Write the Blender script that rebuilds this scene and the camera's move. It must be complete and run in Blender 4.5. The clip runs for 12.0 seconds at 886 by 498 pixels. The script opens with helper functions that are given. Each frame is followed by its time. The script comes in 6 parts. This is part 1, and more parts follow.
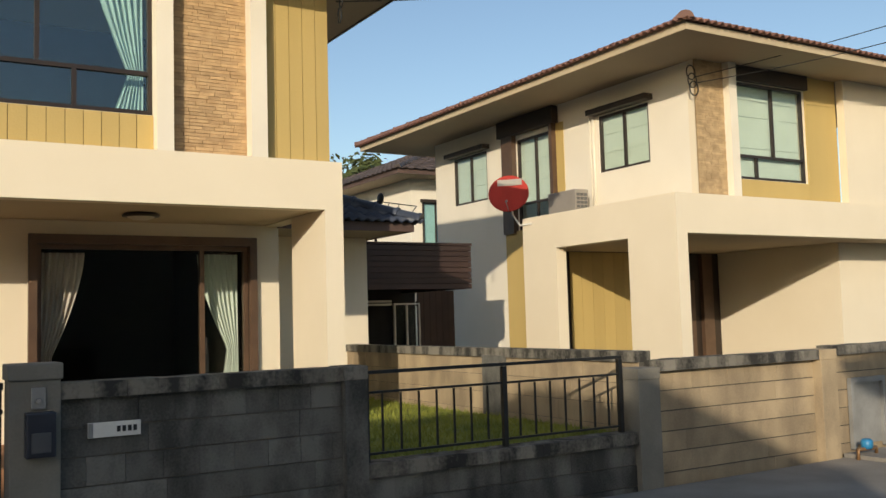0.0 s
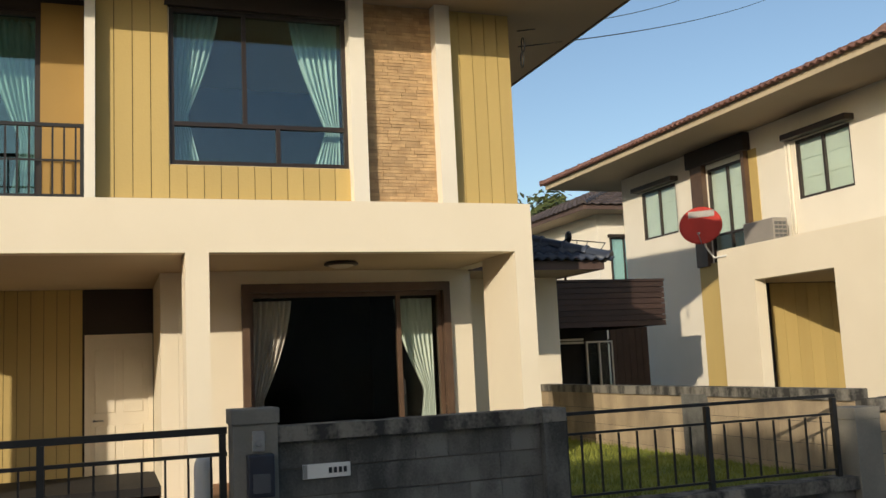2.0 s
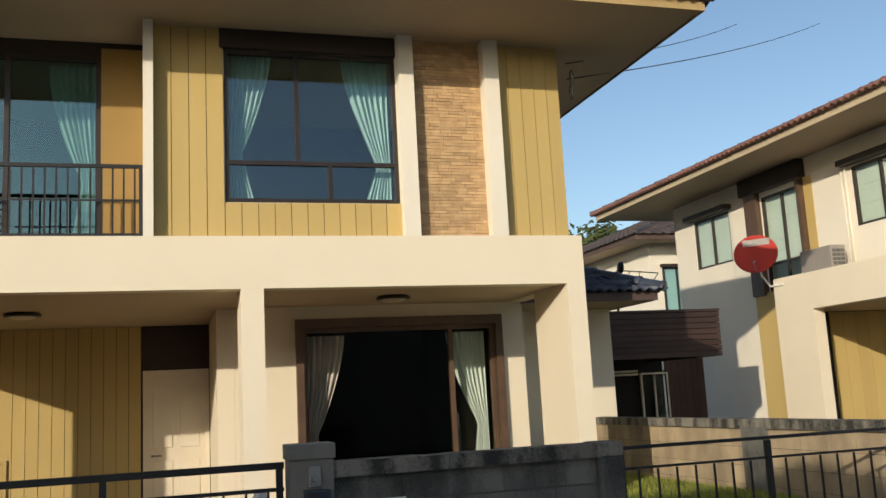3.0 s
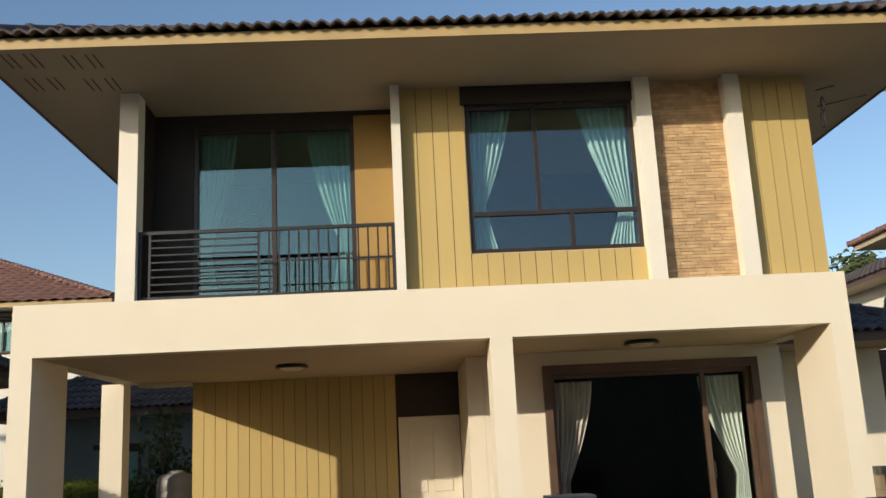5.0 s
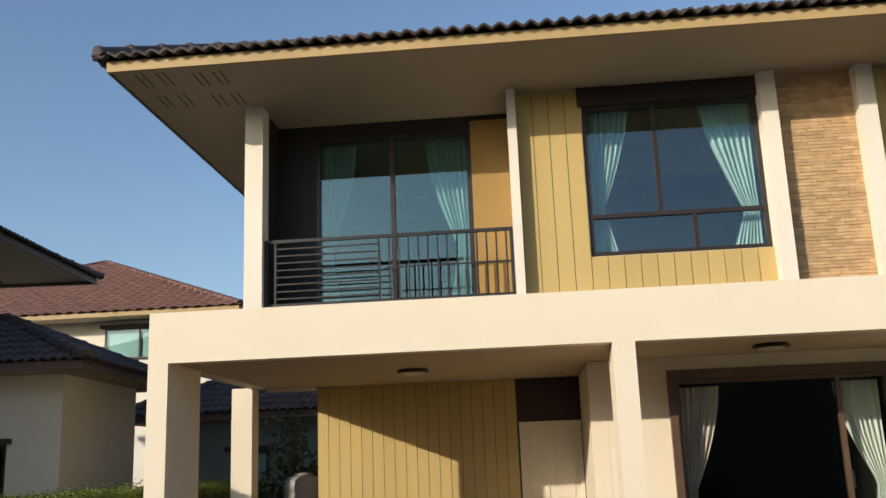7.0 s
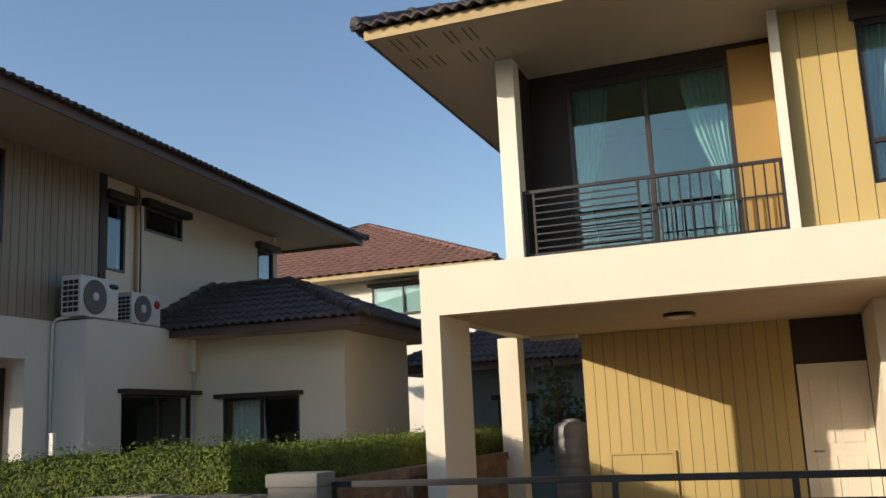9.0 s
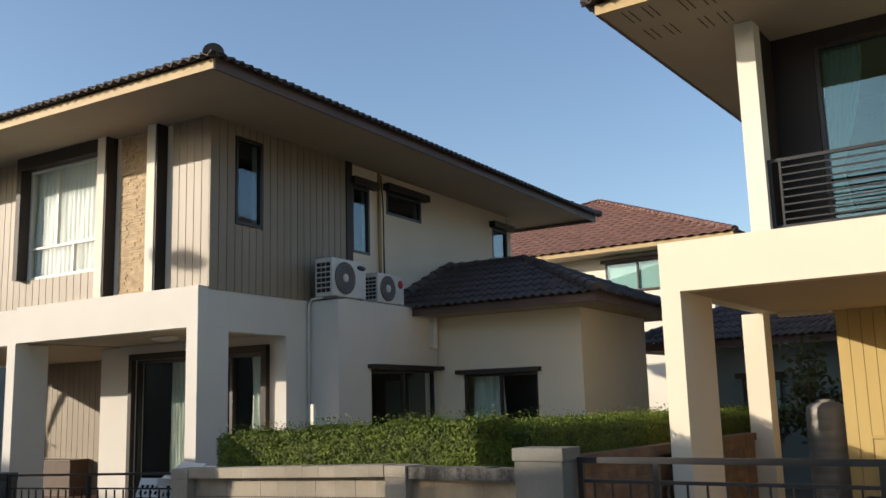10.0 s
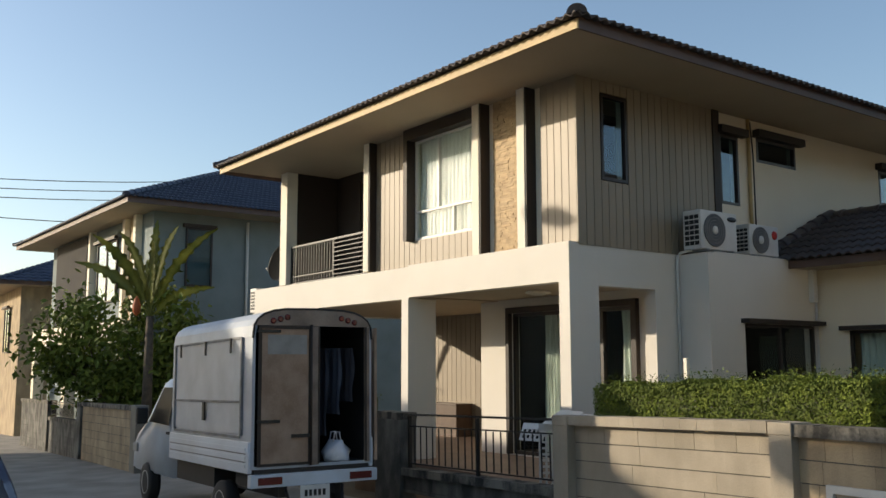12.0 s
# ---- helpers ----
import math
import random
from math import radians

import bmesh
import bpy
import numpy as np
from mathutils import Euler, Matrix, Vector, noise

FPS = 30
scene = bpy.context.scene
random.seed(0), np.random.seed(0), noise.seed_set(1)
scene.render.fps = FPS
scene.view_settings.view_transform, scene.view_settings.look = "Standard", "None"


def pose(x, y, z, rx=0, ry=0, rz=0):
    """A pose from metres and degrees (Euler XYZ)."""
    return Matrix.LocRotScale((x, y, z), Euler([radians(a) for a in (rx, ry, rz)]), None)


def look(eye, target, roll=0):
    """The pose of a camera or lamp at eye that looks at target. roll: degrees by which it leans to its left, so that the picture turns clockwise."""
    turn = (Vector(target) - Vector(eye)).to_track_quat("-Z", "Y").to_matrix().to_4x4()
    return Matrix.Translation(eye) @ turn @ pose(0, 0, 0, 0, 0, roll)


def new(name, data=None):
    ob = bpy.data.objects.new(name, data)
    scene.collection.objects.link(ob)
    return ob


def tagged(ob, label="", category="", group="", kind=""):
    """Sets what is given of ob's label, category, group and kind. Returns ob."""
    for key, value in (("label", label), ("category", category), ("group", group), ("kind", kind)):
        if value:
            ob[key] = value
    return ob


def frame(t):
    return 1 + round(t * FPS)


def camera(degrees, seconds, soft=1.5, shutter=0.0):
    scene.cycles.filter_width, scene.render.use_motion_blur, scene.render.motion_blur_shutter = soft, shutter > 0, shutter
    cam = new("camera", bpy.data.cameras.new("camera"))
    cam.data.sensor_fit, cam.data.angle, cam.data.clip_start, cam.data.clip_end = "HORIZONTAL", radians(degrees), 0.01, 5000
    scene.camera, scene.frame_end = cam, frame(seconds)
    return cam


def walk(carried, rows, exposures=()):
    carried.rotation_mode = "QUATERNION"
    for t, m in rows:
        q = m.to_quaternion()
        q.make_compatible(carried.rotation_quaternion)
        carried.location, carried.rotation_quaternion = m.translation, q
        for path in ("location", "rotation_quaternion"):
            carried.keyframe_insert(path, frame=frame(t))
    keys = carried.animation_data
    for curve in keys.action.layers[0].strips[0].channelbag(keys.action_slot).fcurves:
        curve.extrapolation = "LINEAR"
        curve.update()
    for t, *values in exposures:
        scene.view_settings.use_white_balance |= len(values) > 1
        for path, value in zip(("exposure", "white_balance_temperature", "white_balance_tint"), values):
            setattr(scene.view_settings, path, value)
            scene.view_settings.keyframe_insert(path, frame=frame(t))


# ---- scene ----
cam = camera(51.32, 12.0)
PATH = [
    (0, (0.213, 0.460, 1.562), (1.2514, 2.1626, 1.7096), -1.63),
    (0.5, (0.191, 0.456, 1.563), (1.0669, 2.2466, 1.7198), -1.88),
    (1, (0.170, 0.448, 1.576), (0.9285, 2.2889, 1.7685), -2.22),
    (1.5, (0.155, 0.435, 1.587), (0.8702, 2.2897, 1.8063), -2.49),
    (2, (0.145, 0.425, 1.596), (0.8206, 2.2921, 1.8388), -2.68),
    (2.5, (0.131, 0.418, 1.598), (0.7458, 2.3043, 1.8522), -2.96),
    (2.7, (0.128, 0.412, 1.602), (0.7212, 2.3018, 1.8817), -2.99),
    (4.3, (0.018, 0.395, 1.674), (0.3765, 2.3216, 2.0728), -3.54),
    (4.5, (0.000, 0.388, 1.696), (0.2617, 2.3274, 2.1104), -3.34),
    (5, (-0.005, 0.368, 1.678), (0.0759, 2.3201, 2.1053), -2.82),
    (5.5, (-0.007, 0.360, 1.676), (-0.0188, 2.3100, 2.1195), -2.92),
    (6, (-0.009, 0.359, 1.670), (-0.0782, 2.3046, 2.1259), -2.86),
    (6.5, (-0.011, 0.354, 1.679), (-0.1329, 2.2973, 2.1370), -2.41),
    (6.7, (-0.016, 0.362, 1.685), (-0.1563, 2.3040, 2.1399), -2.28),
    (8.3, (-0.161, 0.394, 1.667), (-0.5830, 2.3101, 2.0557), -2.27),
    (8.5, (-0.164, 0.379, 1.667), (-0.6582, 2.2799, 2.0451), -2.30),
    (9, (-0.192, 0.361, 1.656), (-0.8818, 2.2024, 2.0201), -2.63),
    (9.5, (-0.217, 0.323, 1.653), (-1.1484, 2.0567, 2.0058), -2.33),
    (10, (-0.233, 0.286, 1.654), (-1.3640, 1.9013, 1.9881), -1.65),
    (10.5, (-0.224, 0.219, 1.650), (-1.5304, 1.6979, 1.9743), -1.38),
    (11, (-0.230, 0.178, 1.647), (-1.6776, 1.5226, 1.9579), -0.84),
    (11.5, (-0.230, 0.142, 1.637), (-1.8056, 1.3407, 1.9231), -0.12),
    (12, (-0.236, 0.127, 1.633), (-1.9061, 1.1994, 1.8825), -0.10),
]
walk(cam, [(t, look(eye, target, roll)) for t, eye, target, roll in PATH],
     exposures=[(0.0, -0.29, 7000, 10), (2.7, -0.31, 6750, 10), (4.3, -0.23, 6500, 10), (6.7, -0.17, 6450, 12), (9.0, 0.02, 6600, 13), (10.7, 0.14, 6600, 12), (12.0, 0.12, 7050, 11)])

# world, sun, exposure
SUN_AZ, SUN_EL = 44.0, 15.0     # light runs towards +x by SUN_AZ from +y, and down by SUN_EL
world = bpy.data.worlds.new("world")
scene.world = world
world.use_nodes = True
wn = world.node_tree.nodes
sky = wn.new("ShaderNodeTexSky")
sky.sky_type = "NISHITA"
sky.sun_disc = False
sky.sun_elevation = radians(SUN_EL)
sky.sun_rotation = radians(180 + SUN_AZ)
sky.air_density, sky.dust_density, sky.ozone_density = 1.0, 1.2, 2.2
wn["Background"].inputs["Strength"].default_value = 0.20
world.node_tree.links.new(sky.outputs[0], wn["Background"].inputs[0])
sun = new("sun", bpy.data.lights.new("sun", "SUN"))
sun.data.energy, sun.data.angle, sun.data.color = 4.25, radians(0.5), (1.0, 0.90, 0.74)
ce = math.cos(radians(SUN_EL))
sun.matrix_world = look((0, 0, 30), (math.sin(radians(SUN_AZ)) * ce, math.cos(radians(SUN_AZ)) * ce, 30 - math.sin(radians(SUN_EL))))


# ---- materials ----
def material(name, base, rough=0.7, dark=None, scale=3.0, fine=60.0, bump=0.15, spread=0.0, metal=0.0, streak=0.0, contrast=0.35):
    """A surface with blotches at one scale, grain at another, fine relief, and a tone that differs from piece to piece."""
    m = bpy.data.materials.new(name)
    m.use_nodes = True
    n, l = m.node_tree.nodes, m.node_tree.links
    b = n["Principled BSDF"]
    b.inputs["Roughness"].default_value, b.inputs["Metallic"].default_value = rough, metal
    dark = dark or tuple(c * 0.72 for c in base)
    co = n.new("ShaderNodeTexCoord")
    big, small = n.new("ShaderNodeTexNoise"), n.new("ShaderNodeTexNoise")
    big.inputs["Scale"].default_value, big.inputs["Detail"].default_value = scale, 5
    small.inputs["Scale"].default_value, small.inputs["Detail"].default_value = fine, 3
    geo = n.new("ShaderNodeNewGeometry")
    source = geo.outputs["Position"]
    if streak:
        mp = n.new("ShaderNodeMapping")
        mp.inputs["Scale"].default_value = (1, 1, streak)
        l.new(source, mp.inputs[0])
        l.new(mp.outputs[0], big.inputs["Vector"])
    else:
        l.new(source, big.inputs["Vector"])
    l.new(source, small.inputs["Vector"])
    ramp = n.new("ShaderNodeValToRGB")
    ramp.color_ramp.elements[0].position, ramp.color_ramp.elements[1].position = 0.5 - contrast / 2, 0.5 + contrast / 2
    ramp.color_ramp.elements[0].color, ramp.color_ramp.elements[1].color = (*dark, 1), (*base, 1)
    mixed = n.new("ShaderNodeMath")
    mixed.operation = "MULTIPLY_ADD"
    mixed.inputs[1].default_value = 0.25
    l.new(small.outputs[0], mixed.inputs[0])
    sub = n.new("ShaderNodeMath")
    sub.operation = "SUBTRACT"
    sub.inputs[1].default_value = 0.125
    l.new(big.outputs[0], sub.inputs[0])
    l.new(sub.outputs[0], mixed.inputs[2])
    l.new(mixed.outputs[0], ramp.inputs[0])
    colour = ramp.outputs[0]
    if spread:
        info, hsv, rng = n.new("ShaderNodeObjectInfo"), n.new("ShaderNodeHueSaturation"), n.new("ShaderNodeMapRange")
        rng.inputs[3].default_value, rng.inputs[4].default_value = 1 - spread, 1 + spread
        l.new(info.outputs["Random"], rng.inputs[0])
        l.new(rng.outputs[0], hsv.inputs["Value"])
        l.new(colour, hsv.inputs["Color"])
        colour = hsv.outputs[0]
    l.new(colour, b.inputs["Base Color"])
    if bump:
        bp = n.new("ShaderNodeBump")
        bp.inputs["Strength"].default_value, bp.inputs["Distance"].default_value = bump, 0.01
        l.new(small.outputs[0], bp.inputs["Height"])
        l.new(bp.outputs[0], b.inputs["Normal"])
    return m


def glass_material(name, tint, rough=0.02, gloss=0.04, coat=(0.9, 0.95, 1.0)):
    """Window glass: partly clear, with a mirror coat."""
    m = bpy.data.materials.new(name)
    m.use_nodes = True
    n, l = m.node_tree.nodes, m.node_tree.links
    n.remove(n["Principled BSDF"])
    out = n["Material Output"]
    tr, gl, mx = n.new("ShaderNodeBsdfTransparent"), n.new("ShaderNodeBsdfGlossy"), n.new("ShaderNodeMixShader")
    tr.inputs[0].default_value = (*tint, 1)
    gl.inputs["Roughness"].default_value = rough
    gl.inputs[0].default_value = (*coat, 1)
    lw, pw = n.new("ShaderNodeLayerWeight"), n.new("ShaderNodeMath")
    lw.inputs["Blend"].default_value = 0.5
    pw.operation = "POWER"
    pw.inputs[1].default_value = 4.0
    l.new(lw.outputs["Facing"], pw.inputs[0])
    ad = n.new("ShaderNodeMath")
    ad.operation = "ADD"
    ad.use_clamp = True
    ad.inputs[1].default_value = gloss
    l.new(pw.outputs[0], ad.inputs[0])
    l.new(ad.outputs[0], mx.inputs[0])
    l.new(tr.outputs[0], mx.inputs[1])
    l.new(gl.outputs[0], mx.inputs[2])
    l.new(mx.outputs[0], out.inputs[0])
    return m


M_CREAM = material("cream_render", (0.82, 0.73, 0.57), 0.85, (0.77, 0.68, 0.52), 1.2, 90, 0.08, contrast=0.6)
M_WHITE = material("white_render", (0.84, 0.78, 0.66), 0.85, (0.78, 0.72, 0.6), 1.2, 90, 0.08, contrast=0.6)
M_OLIVE = material("olive_plank", (0.56, 0.41, 0.155), 0.7, (0.50, 0.36, 0.13), 2.0, 50, 0.15, 0.05, contrast=0.6, streak=0.15)
M_GREYP = material("grey_plank", (0.31, 0.25, 0.18), 0.5, (0.265, 0.215, 0.15), 2.0, 50, 0.15, 0.05, contrast=0.6, streak=0.15)
M_GROOVE = material("groove", (0.10, 0.08, 0.04), 0.9)
M_BROWN = material("brown_paint", (0.034, 0.022, 0.015), 0.6, (0.026, 0.017, 0.012), 2, 60, 0.1, contrast=0.6)
M_SLIP = material("stone_slip", (0.57, 0.385, 0.205), 0.8, (0.45, 0.29, 0.145), 9, 80, 0.35, 0.16)
M_SLIPY = material("sand_slip", (0.54, 0.39, 0.22), 0.7, (0.40, 0.28, 0.15), 9, 80, 0.3, 0.12)
M_FRAME = material("brown_frame", (0.033, 0.022, 0.017), 0.4, (0.024, 0.017, 0.014), 4, 80, 0.03)
M_FRAMEW = material("wood_frame", (0.115, 0.068, 0.042), 0.45, (0.085, 0.05, 0.032), 4, 80, 0.05)
M_BLACK = material("black_iron", (0.015, 0.015, 0.016), 0.45, (0.01, 0.01, 0.01), 8, 90, 0.05)
M_TILE = material("dark_tile", (0.088, 0.068, 0.063), 0.5, (0.052, 0.041, 0.038), 3, 60, 0.2, 0.2)
M_TILER = material("red_tile", (0.21, 0.105, 0.078), 0.55, (0.14, 0.07, 0.053), 3, 60, 0.2, 0.2)
M_TILEB = material("blue_tile", (0.06, 0.075, 0.11), 0.45, (0.04, 0.05, 0.08), 3, 60, 0.2, 0.2)
M_SOFFIT = material("soffit_board", (0.43, 0.35, 0.25), 0.85, (0.38, 0.31, 0.22), 1.0, 60, 0.05, contrast=0.6)
M_CEIL = material("ceiling_board", (0.55, 0.45, 0.31), 0.85, (0.49, 0.40, 0.27), 1.0, 60, 0.05, contrast=0.6)
M_FASCIA = material("cream_fascia", (0.47, 0.33, 0.15), 0.6, (0.41, 0.29, 0.13), 2, 60, 0.05)
M_FASCIAB = material("brown_fascia", (0.12, 0.075, 0.06), 0.6, (0.09, 0.055, 0.045), 2, 60, 0.05)
M_BLOCK = material("concrete_block", (0.155, 0.152, 0.137), 0.92, (0.045, 0.045, 0.041), 4.0, 60, 0.6, 0.22, contrast=0.3, streak=0.5)
M_BLOCKY = material("tan_block", (0.43, 0.335, 0.215), 0.92, (0.27, 0.21, 0.14), 3.2, 70, 0.45, 0.12, contrast=0.3, streak=0.5)
M_BLOCKP = material("pale_block", (0.37, 0.32, 0.25), 0.92, (0.27, 0.235, 0.18), 2.6, 70, 0.35, 0.08, contrast=0.34, streak=0.5)
M_PALE = material("pale_grey_render", (0.72, 0.68, 0.61), 0.85, (0.66, 0.62, 0.55), 1.2, 90, 0.08, contrast=0.6)
M_OCHRE = material("ochre_board", (0.36, 0.22, 0.06), 0.6, (0.31, 0.19, 0.05), 2, 60, 0.05, contrast=0.6)
M_MORTAR = material("mortar", (0.12, 0.11, 0.095), 0.95, (0.07, 0.065, 0.055), 4, 80, 0.3)
M_COPING = material("weathered_coping", (0.20, 0.185, 0.155), 0.95, (0.03, 0.029, 0.026), 6.0, 40, 0.4, 0.2, streak=0.3, contrast=0.24)
M_PIER = material("painted_pier", (0.24, 0.225, 0.19), 0.9, (0.17, 0.16, 0.135), 2, 60, 0.2)
M_ROAD = material("concrete_road", (0.31, 0.285, 0.25), 0.9, (0.20, 0.185, 0.16), 1.3, 50, 0.3)
M_GROUND = material("earth", (0.16, 0.14, 0.10), 0.95, (0.10, 0.09, 0.06), 1, 30, 0.4)
M_PAVE = material("terracotta_paving", (0.34, 0.175, 0.085), 0.8, (0.25, 0.125, 0.06), 2, 60, 0.2, 0.1)
M_TERR = material("brown_terrace_tile", (0.26, 0.17, 0.12), 0.6, (0.19, 0.125, 0.085), 2.5, 60, 0.2)
M_GRASS = material("grass", (0.27, 0.28, 0.045), 0.9, (0.12, 0.15, 0.025), 2.5, 40, 0.3)
M_LEAF = material("hedge_leaf", (0.165, 0.215, 0.018), 0.8, (0.05, 0.075, 0.008), 6, 30, 0.1, contrast=0.5)
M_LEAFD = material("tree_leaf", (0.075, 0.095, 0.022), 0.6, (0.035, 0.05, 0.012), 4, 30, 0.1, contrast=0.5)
M_BARK = material("bark", (0.13, 0.10, 0.07), 0.9, (0.07, 0.055, 0.04), 8, 60, 0.5)
M_METALW = material("white_enamel", (0.70, 0.69, 0.65), 0.45, (0.6, 0.58, 0.54), 3, 60, 0.03)
M_RED = material("red_enamel", (0.48, 0.035, 0.025), 0.75, (0.40, 0.03, 0.02), 4, 60, 0.03)
M_GREY = material("grey_metal", (0.30, 0.30, 0.29), 0.5, (0.22, 0.22, 0.21), 5, 60, 0.05)
M_PLANKD = material("dark_slat", (0.055, 0.03, 0.024), 0.6, (0.04, 0.022, 0.018), 3, 60, 0.2, 0.2)
M_CURTG = material("green_curtain", (0.69, 0.73, 0.66), 0.9, (0.61, 0.65, 0.58), 3, 90, 0.1)
M_CURTC = material("cream_curtain", (0.74, 0.64, 0.57), 0.9, (0.54, 0.46, 0.41), 3, 90, 0.1)
M_CURTW = material("white_curtain", (0.80, 0.79, 0.76), 0.8, (0.72, 0.71, 0.69), 3, 90, 0.1)
M_BLIND = material("pale_blind", (0.60, 0.66, 0.58), 0.9, (0.54, 0.6, 0.52), 2, 90, 0.05)
# near-black stand-in for the shade in rooms, recesses and the truck box
M_SHADE = material("painted_shade", (0.016, 0.015, 0.015), 0.9)
M_DOOR = material("door_paint", (0.74, 0.66, 0.52), 0.5, (0.68, 0.6, 0.47), 2, 70, 0.04)
M_LAMP = material("frosted_shade", (0.7, 0.66, 0.56), 0.4, (0.6, 0.56, 0.48), 3, 60, 0.02)
M_BLUEW = material("blue_grey_render", (0.21, 0.255, 0.255), 0.85, (0.17, 0.21, 0.21), 1.2, 90, 0.08)
M_BRICKW = material("red_brick", (0.24, 0.145, 0.09), 0.9, (0.15, 0.09, 0.055), 4, 60, 0.3, 0.2)
M_GLASS = glass_material("window_glass", (0.72, 0.88, 0.90), 0.02, 0.075)
M_GLASST = glass_material("reflecting_glass", (0.60, 0.80, 0.80), 0.01, 0.14, (0.72, 0.88, 0.84))
M_GLASSD = glass_material("dark_glass", (0.92, 0.96, 0.95), 0.02, 0.008)
M_GLASSB = glass_material("blue_glass", (0.70, 0.80, 0.82), 0.02, 0.05)
M_GLASSC = glass_material("clear_glass", (0.94, 0.98, 0.96), 0.02, 0.015)


# ---- builders ----
def thing(name, at=(0, 0, 0), label="", category="", group="", kind=""):
    ob = new(name)
    ob.empty_display_size = 0.2
    ob.location = at
    return tagged(ob, label, category, group, kind)


def origin(parent):
    """Where a parent's own frame lies: parts are built in the world's metres, so only a top-level thing is moved."""
    return parent.location.copy() if parent.parent is None else Vector((0, 0, 0))


def part(name, bm, mat, parent=None, label=""):
    me = bpy.data.meshes.new(name)
    bm.normal_update()
    bm.to_mesh(me)
    bm.free()
    for m in mat if isinstance(mat, (list, tuple)) else [mat]:
        me.materials.append(m)
    ob = new(name, me)
    if parent is not None:
        ob.parent = parent
        ob.matrix_parent_inverse = Matrix.Translation(-origin(parent))
    return tagged(ob, label)


def box(bm, x0, x1, y0, y1, z0, z1, index=0):
    v = [bm.verts.new(p) for p in ((x0, y0, z0), (x1, y0, z0), (x1, y1, z0), (x0, y1, z0), (x0, y0, z1), (x1, y0, z1), (x1, y1, z1), (x0, y1, z1))]
    for f in ((3, 2, 1, 0), (4, 5, 6, 7), (0, 1, 5, 4), (1, 2, 6, 5), (2, 3, 7, 6), (3, 0, 4, 7)):
        bm.faces.new([v[i] for i in f]).material_index = index
    return v


def boxes(*list_of_boxes):
    bm = bmesh.new()
    for b in list_of_boxes:
        box(bm, *b)
    return bm


def soft_box(x0, x1, y0, y1, z0, z1, bevel=0.008):
    bm = boxes((x0, x1, y0, y1, z0, z1))
    bmesh.ops.bevel(bm, geom=list(bm.edges), offset=bevel, segments=2, affect="EDGES", profile=0.6)
    return bm


def tube(bm, a, b, r, sides=8, r2=None):
    a, b = Vector(a), Vector(b)
    d = b - a
    q = d.to_track_quat("Z", "Y")
    rings = []
    for p, rr in ((a, r), (b, r if r2 is None else r2)):
        rings.append([bm.verts.new(p + q @ Vector((rr * math.cos(2 * math.pi * i / sides), rr * math.sin(2 * math.pi * i / sides), 0))) for i in range(sides)])
    for i in range(sides):
        f = bm.faces.new((rings[0][i], rings[0][(i + 1) % sides], rings[1][(i + 1) % sides], rings[1][i]))
        f.smooth = True
    bm.faces.new(rings[0][::-1])
    bm.faces.new(rings[1])


def pipe(points, r, sides=8):
    """One bent tube along points."""
    bm = bmesh.new()
    p = [Vector(q) for q in points]
    rings, u = [], None
    for i, c in enumerate(p):
        d = (p[min(i + 1, len(p) - 1)] - p[max(i - 1, 0)]).normalized()
        u = d.orthogonal() if u is None or abs(u.dot(d)) > 0.95 else u - d * u.dot(d)
        u.normalize()
        v = d.cross(u)
        rings.append([bm.verts.new(c + (u * math.cos(2 * math.pi * k / sides) + v * math.sin(2 * math.pi * k / sides)) * r) for k in range(sides)])
    for a, b in zip(rings[:-1], rings[1:]):
        for k in range(sides):
            bm.faces.new((a[k], a[(k + 1) % sides], b[(k + 1) % sides], b[k])).smooth = True
    bm.faces.new(rings[0][::-1])
    bm.faces.new(rings[-1])
    return bm


def blind(parent, side, at, a0, a1, z0, z1):
    """A drawn fabric blind with two sewn folds."""
    def bb(p0, p1, q0, q1, o0, o1):
        return (p0, p1, at + o0, at + o1, q0, q1) if side == "y" else (at + o0, at + o1, p0, p1, q0, q1)
    ob = part("blind", boxes(bb(a0, a1, z0, z1, 0, 0.006)), M_BLIND, parent, "pale green drawn blind")
    for k in (1, 2):
        z = z0 + (z1 - z0) * k / 3
        part("fold", boxes(bb(a0, a1, z, z + 0.03, -0.012, -0.001)), M_BLIND, ob)
    return ob


def lathe(bm, profile, centre, axis="z", sides=20, cap=True):
    """Turns (radius, height) pairs about an axis through centre."""
    rings = []
    for r, h in profile:
        ring = []
        for i in range(sides):
            a = 2 * math.pi * i / sides
            u, w = r * math.cos(a), r * math.sin(a)
            p = {"z": (u, w, h), "y": (u, h, w), "x": (h, u, w)}[axis]
            ring.append(bm.verts.new(Vector(p) + Vector(centre)))
        rings.append(ring)
    for r0, r1 in zip(rings[:-1], rings[1:]):
        for i in range(sides):
            f = bm.faces.new((r0[i], r0[(i + 1) % sides], r1[(i + 1) % sides], r1[i]))
            f.smooth = True
    if cap:
        bm.faces.new(rings[0])
        bm.faces.new(rings[-1])
    bmesh.ops.recalc_face_normals(bm, faces=bm.faces)


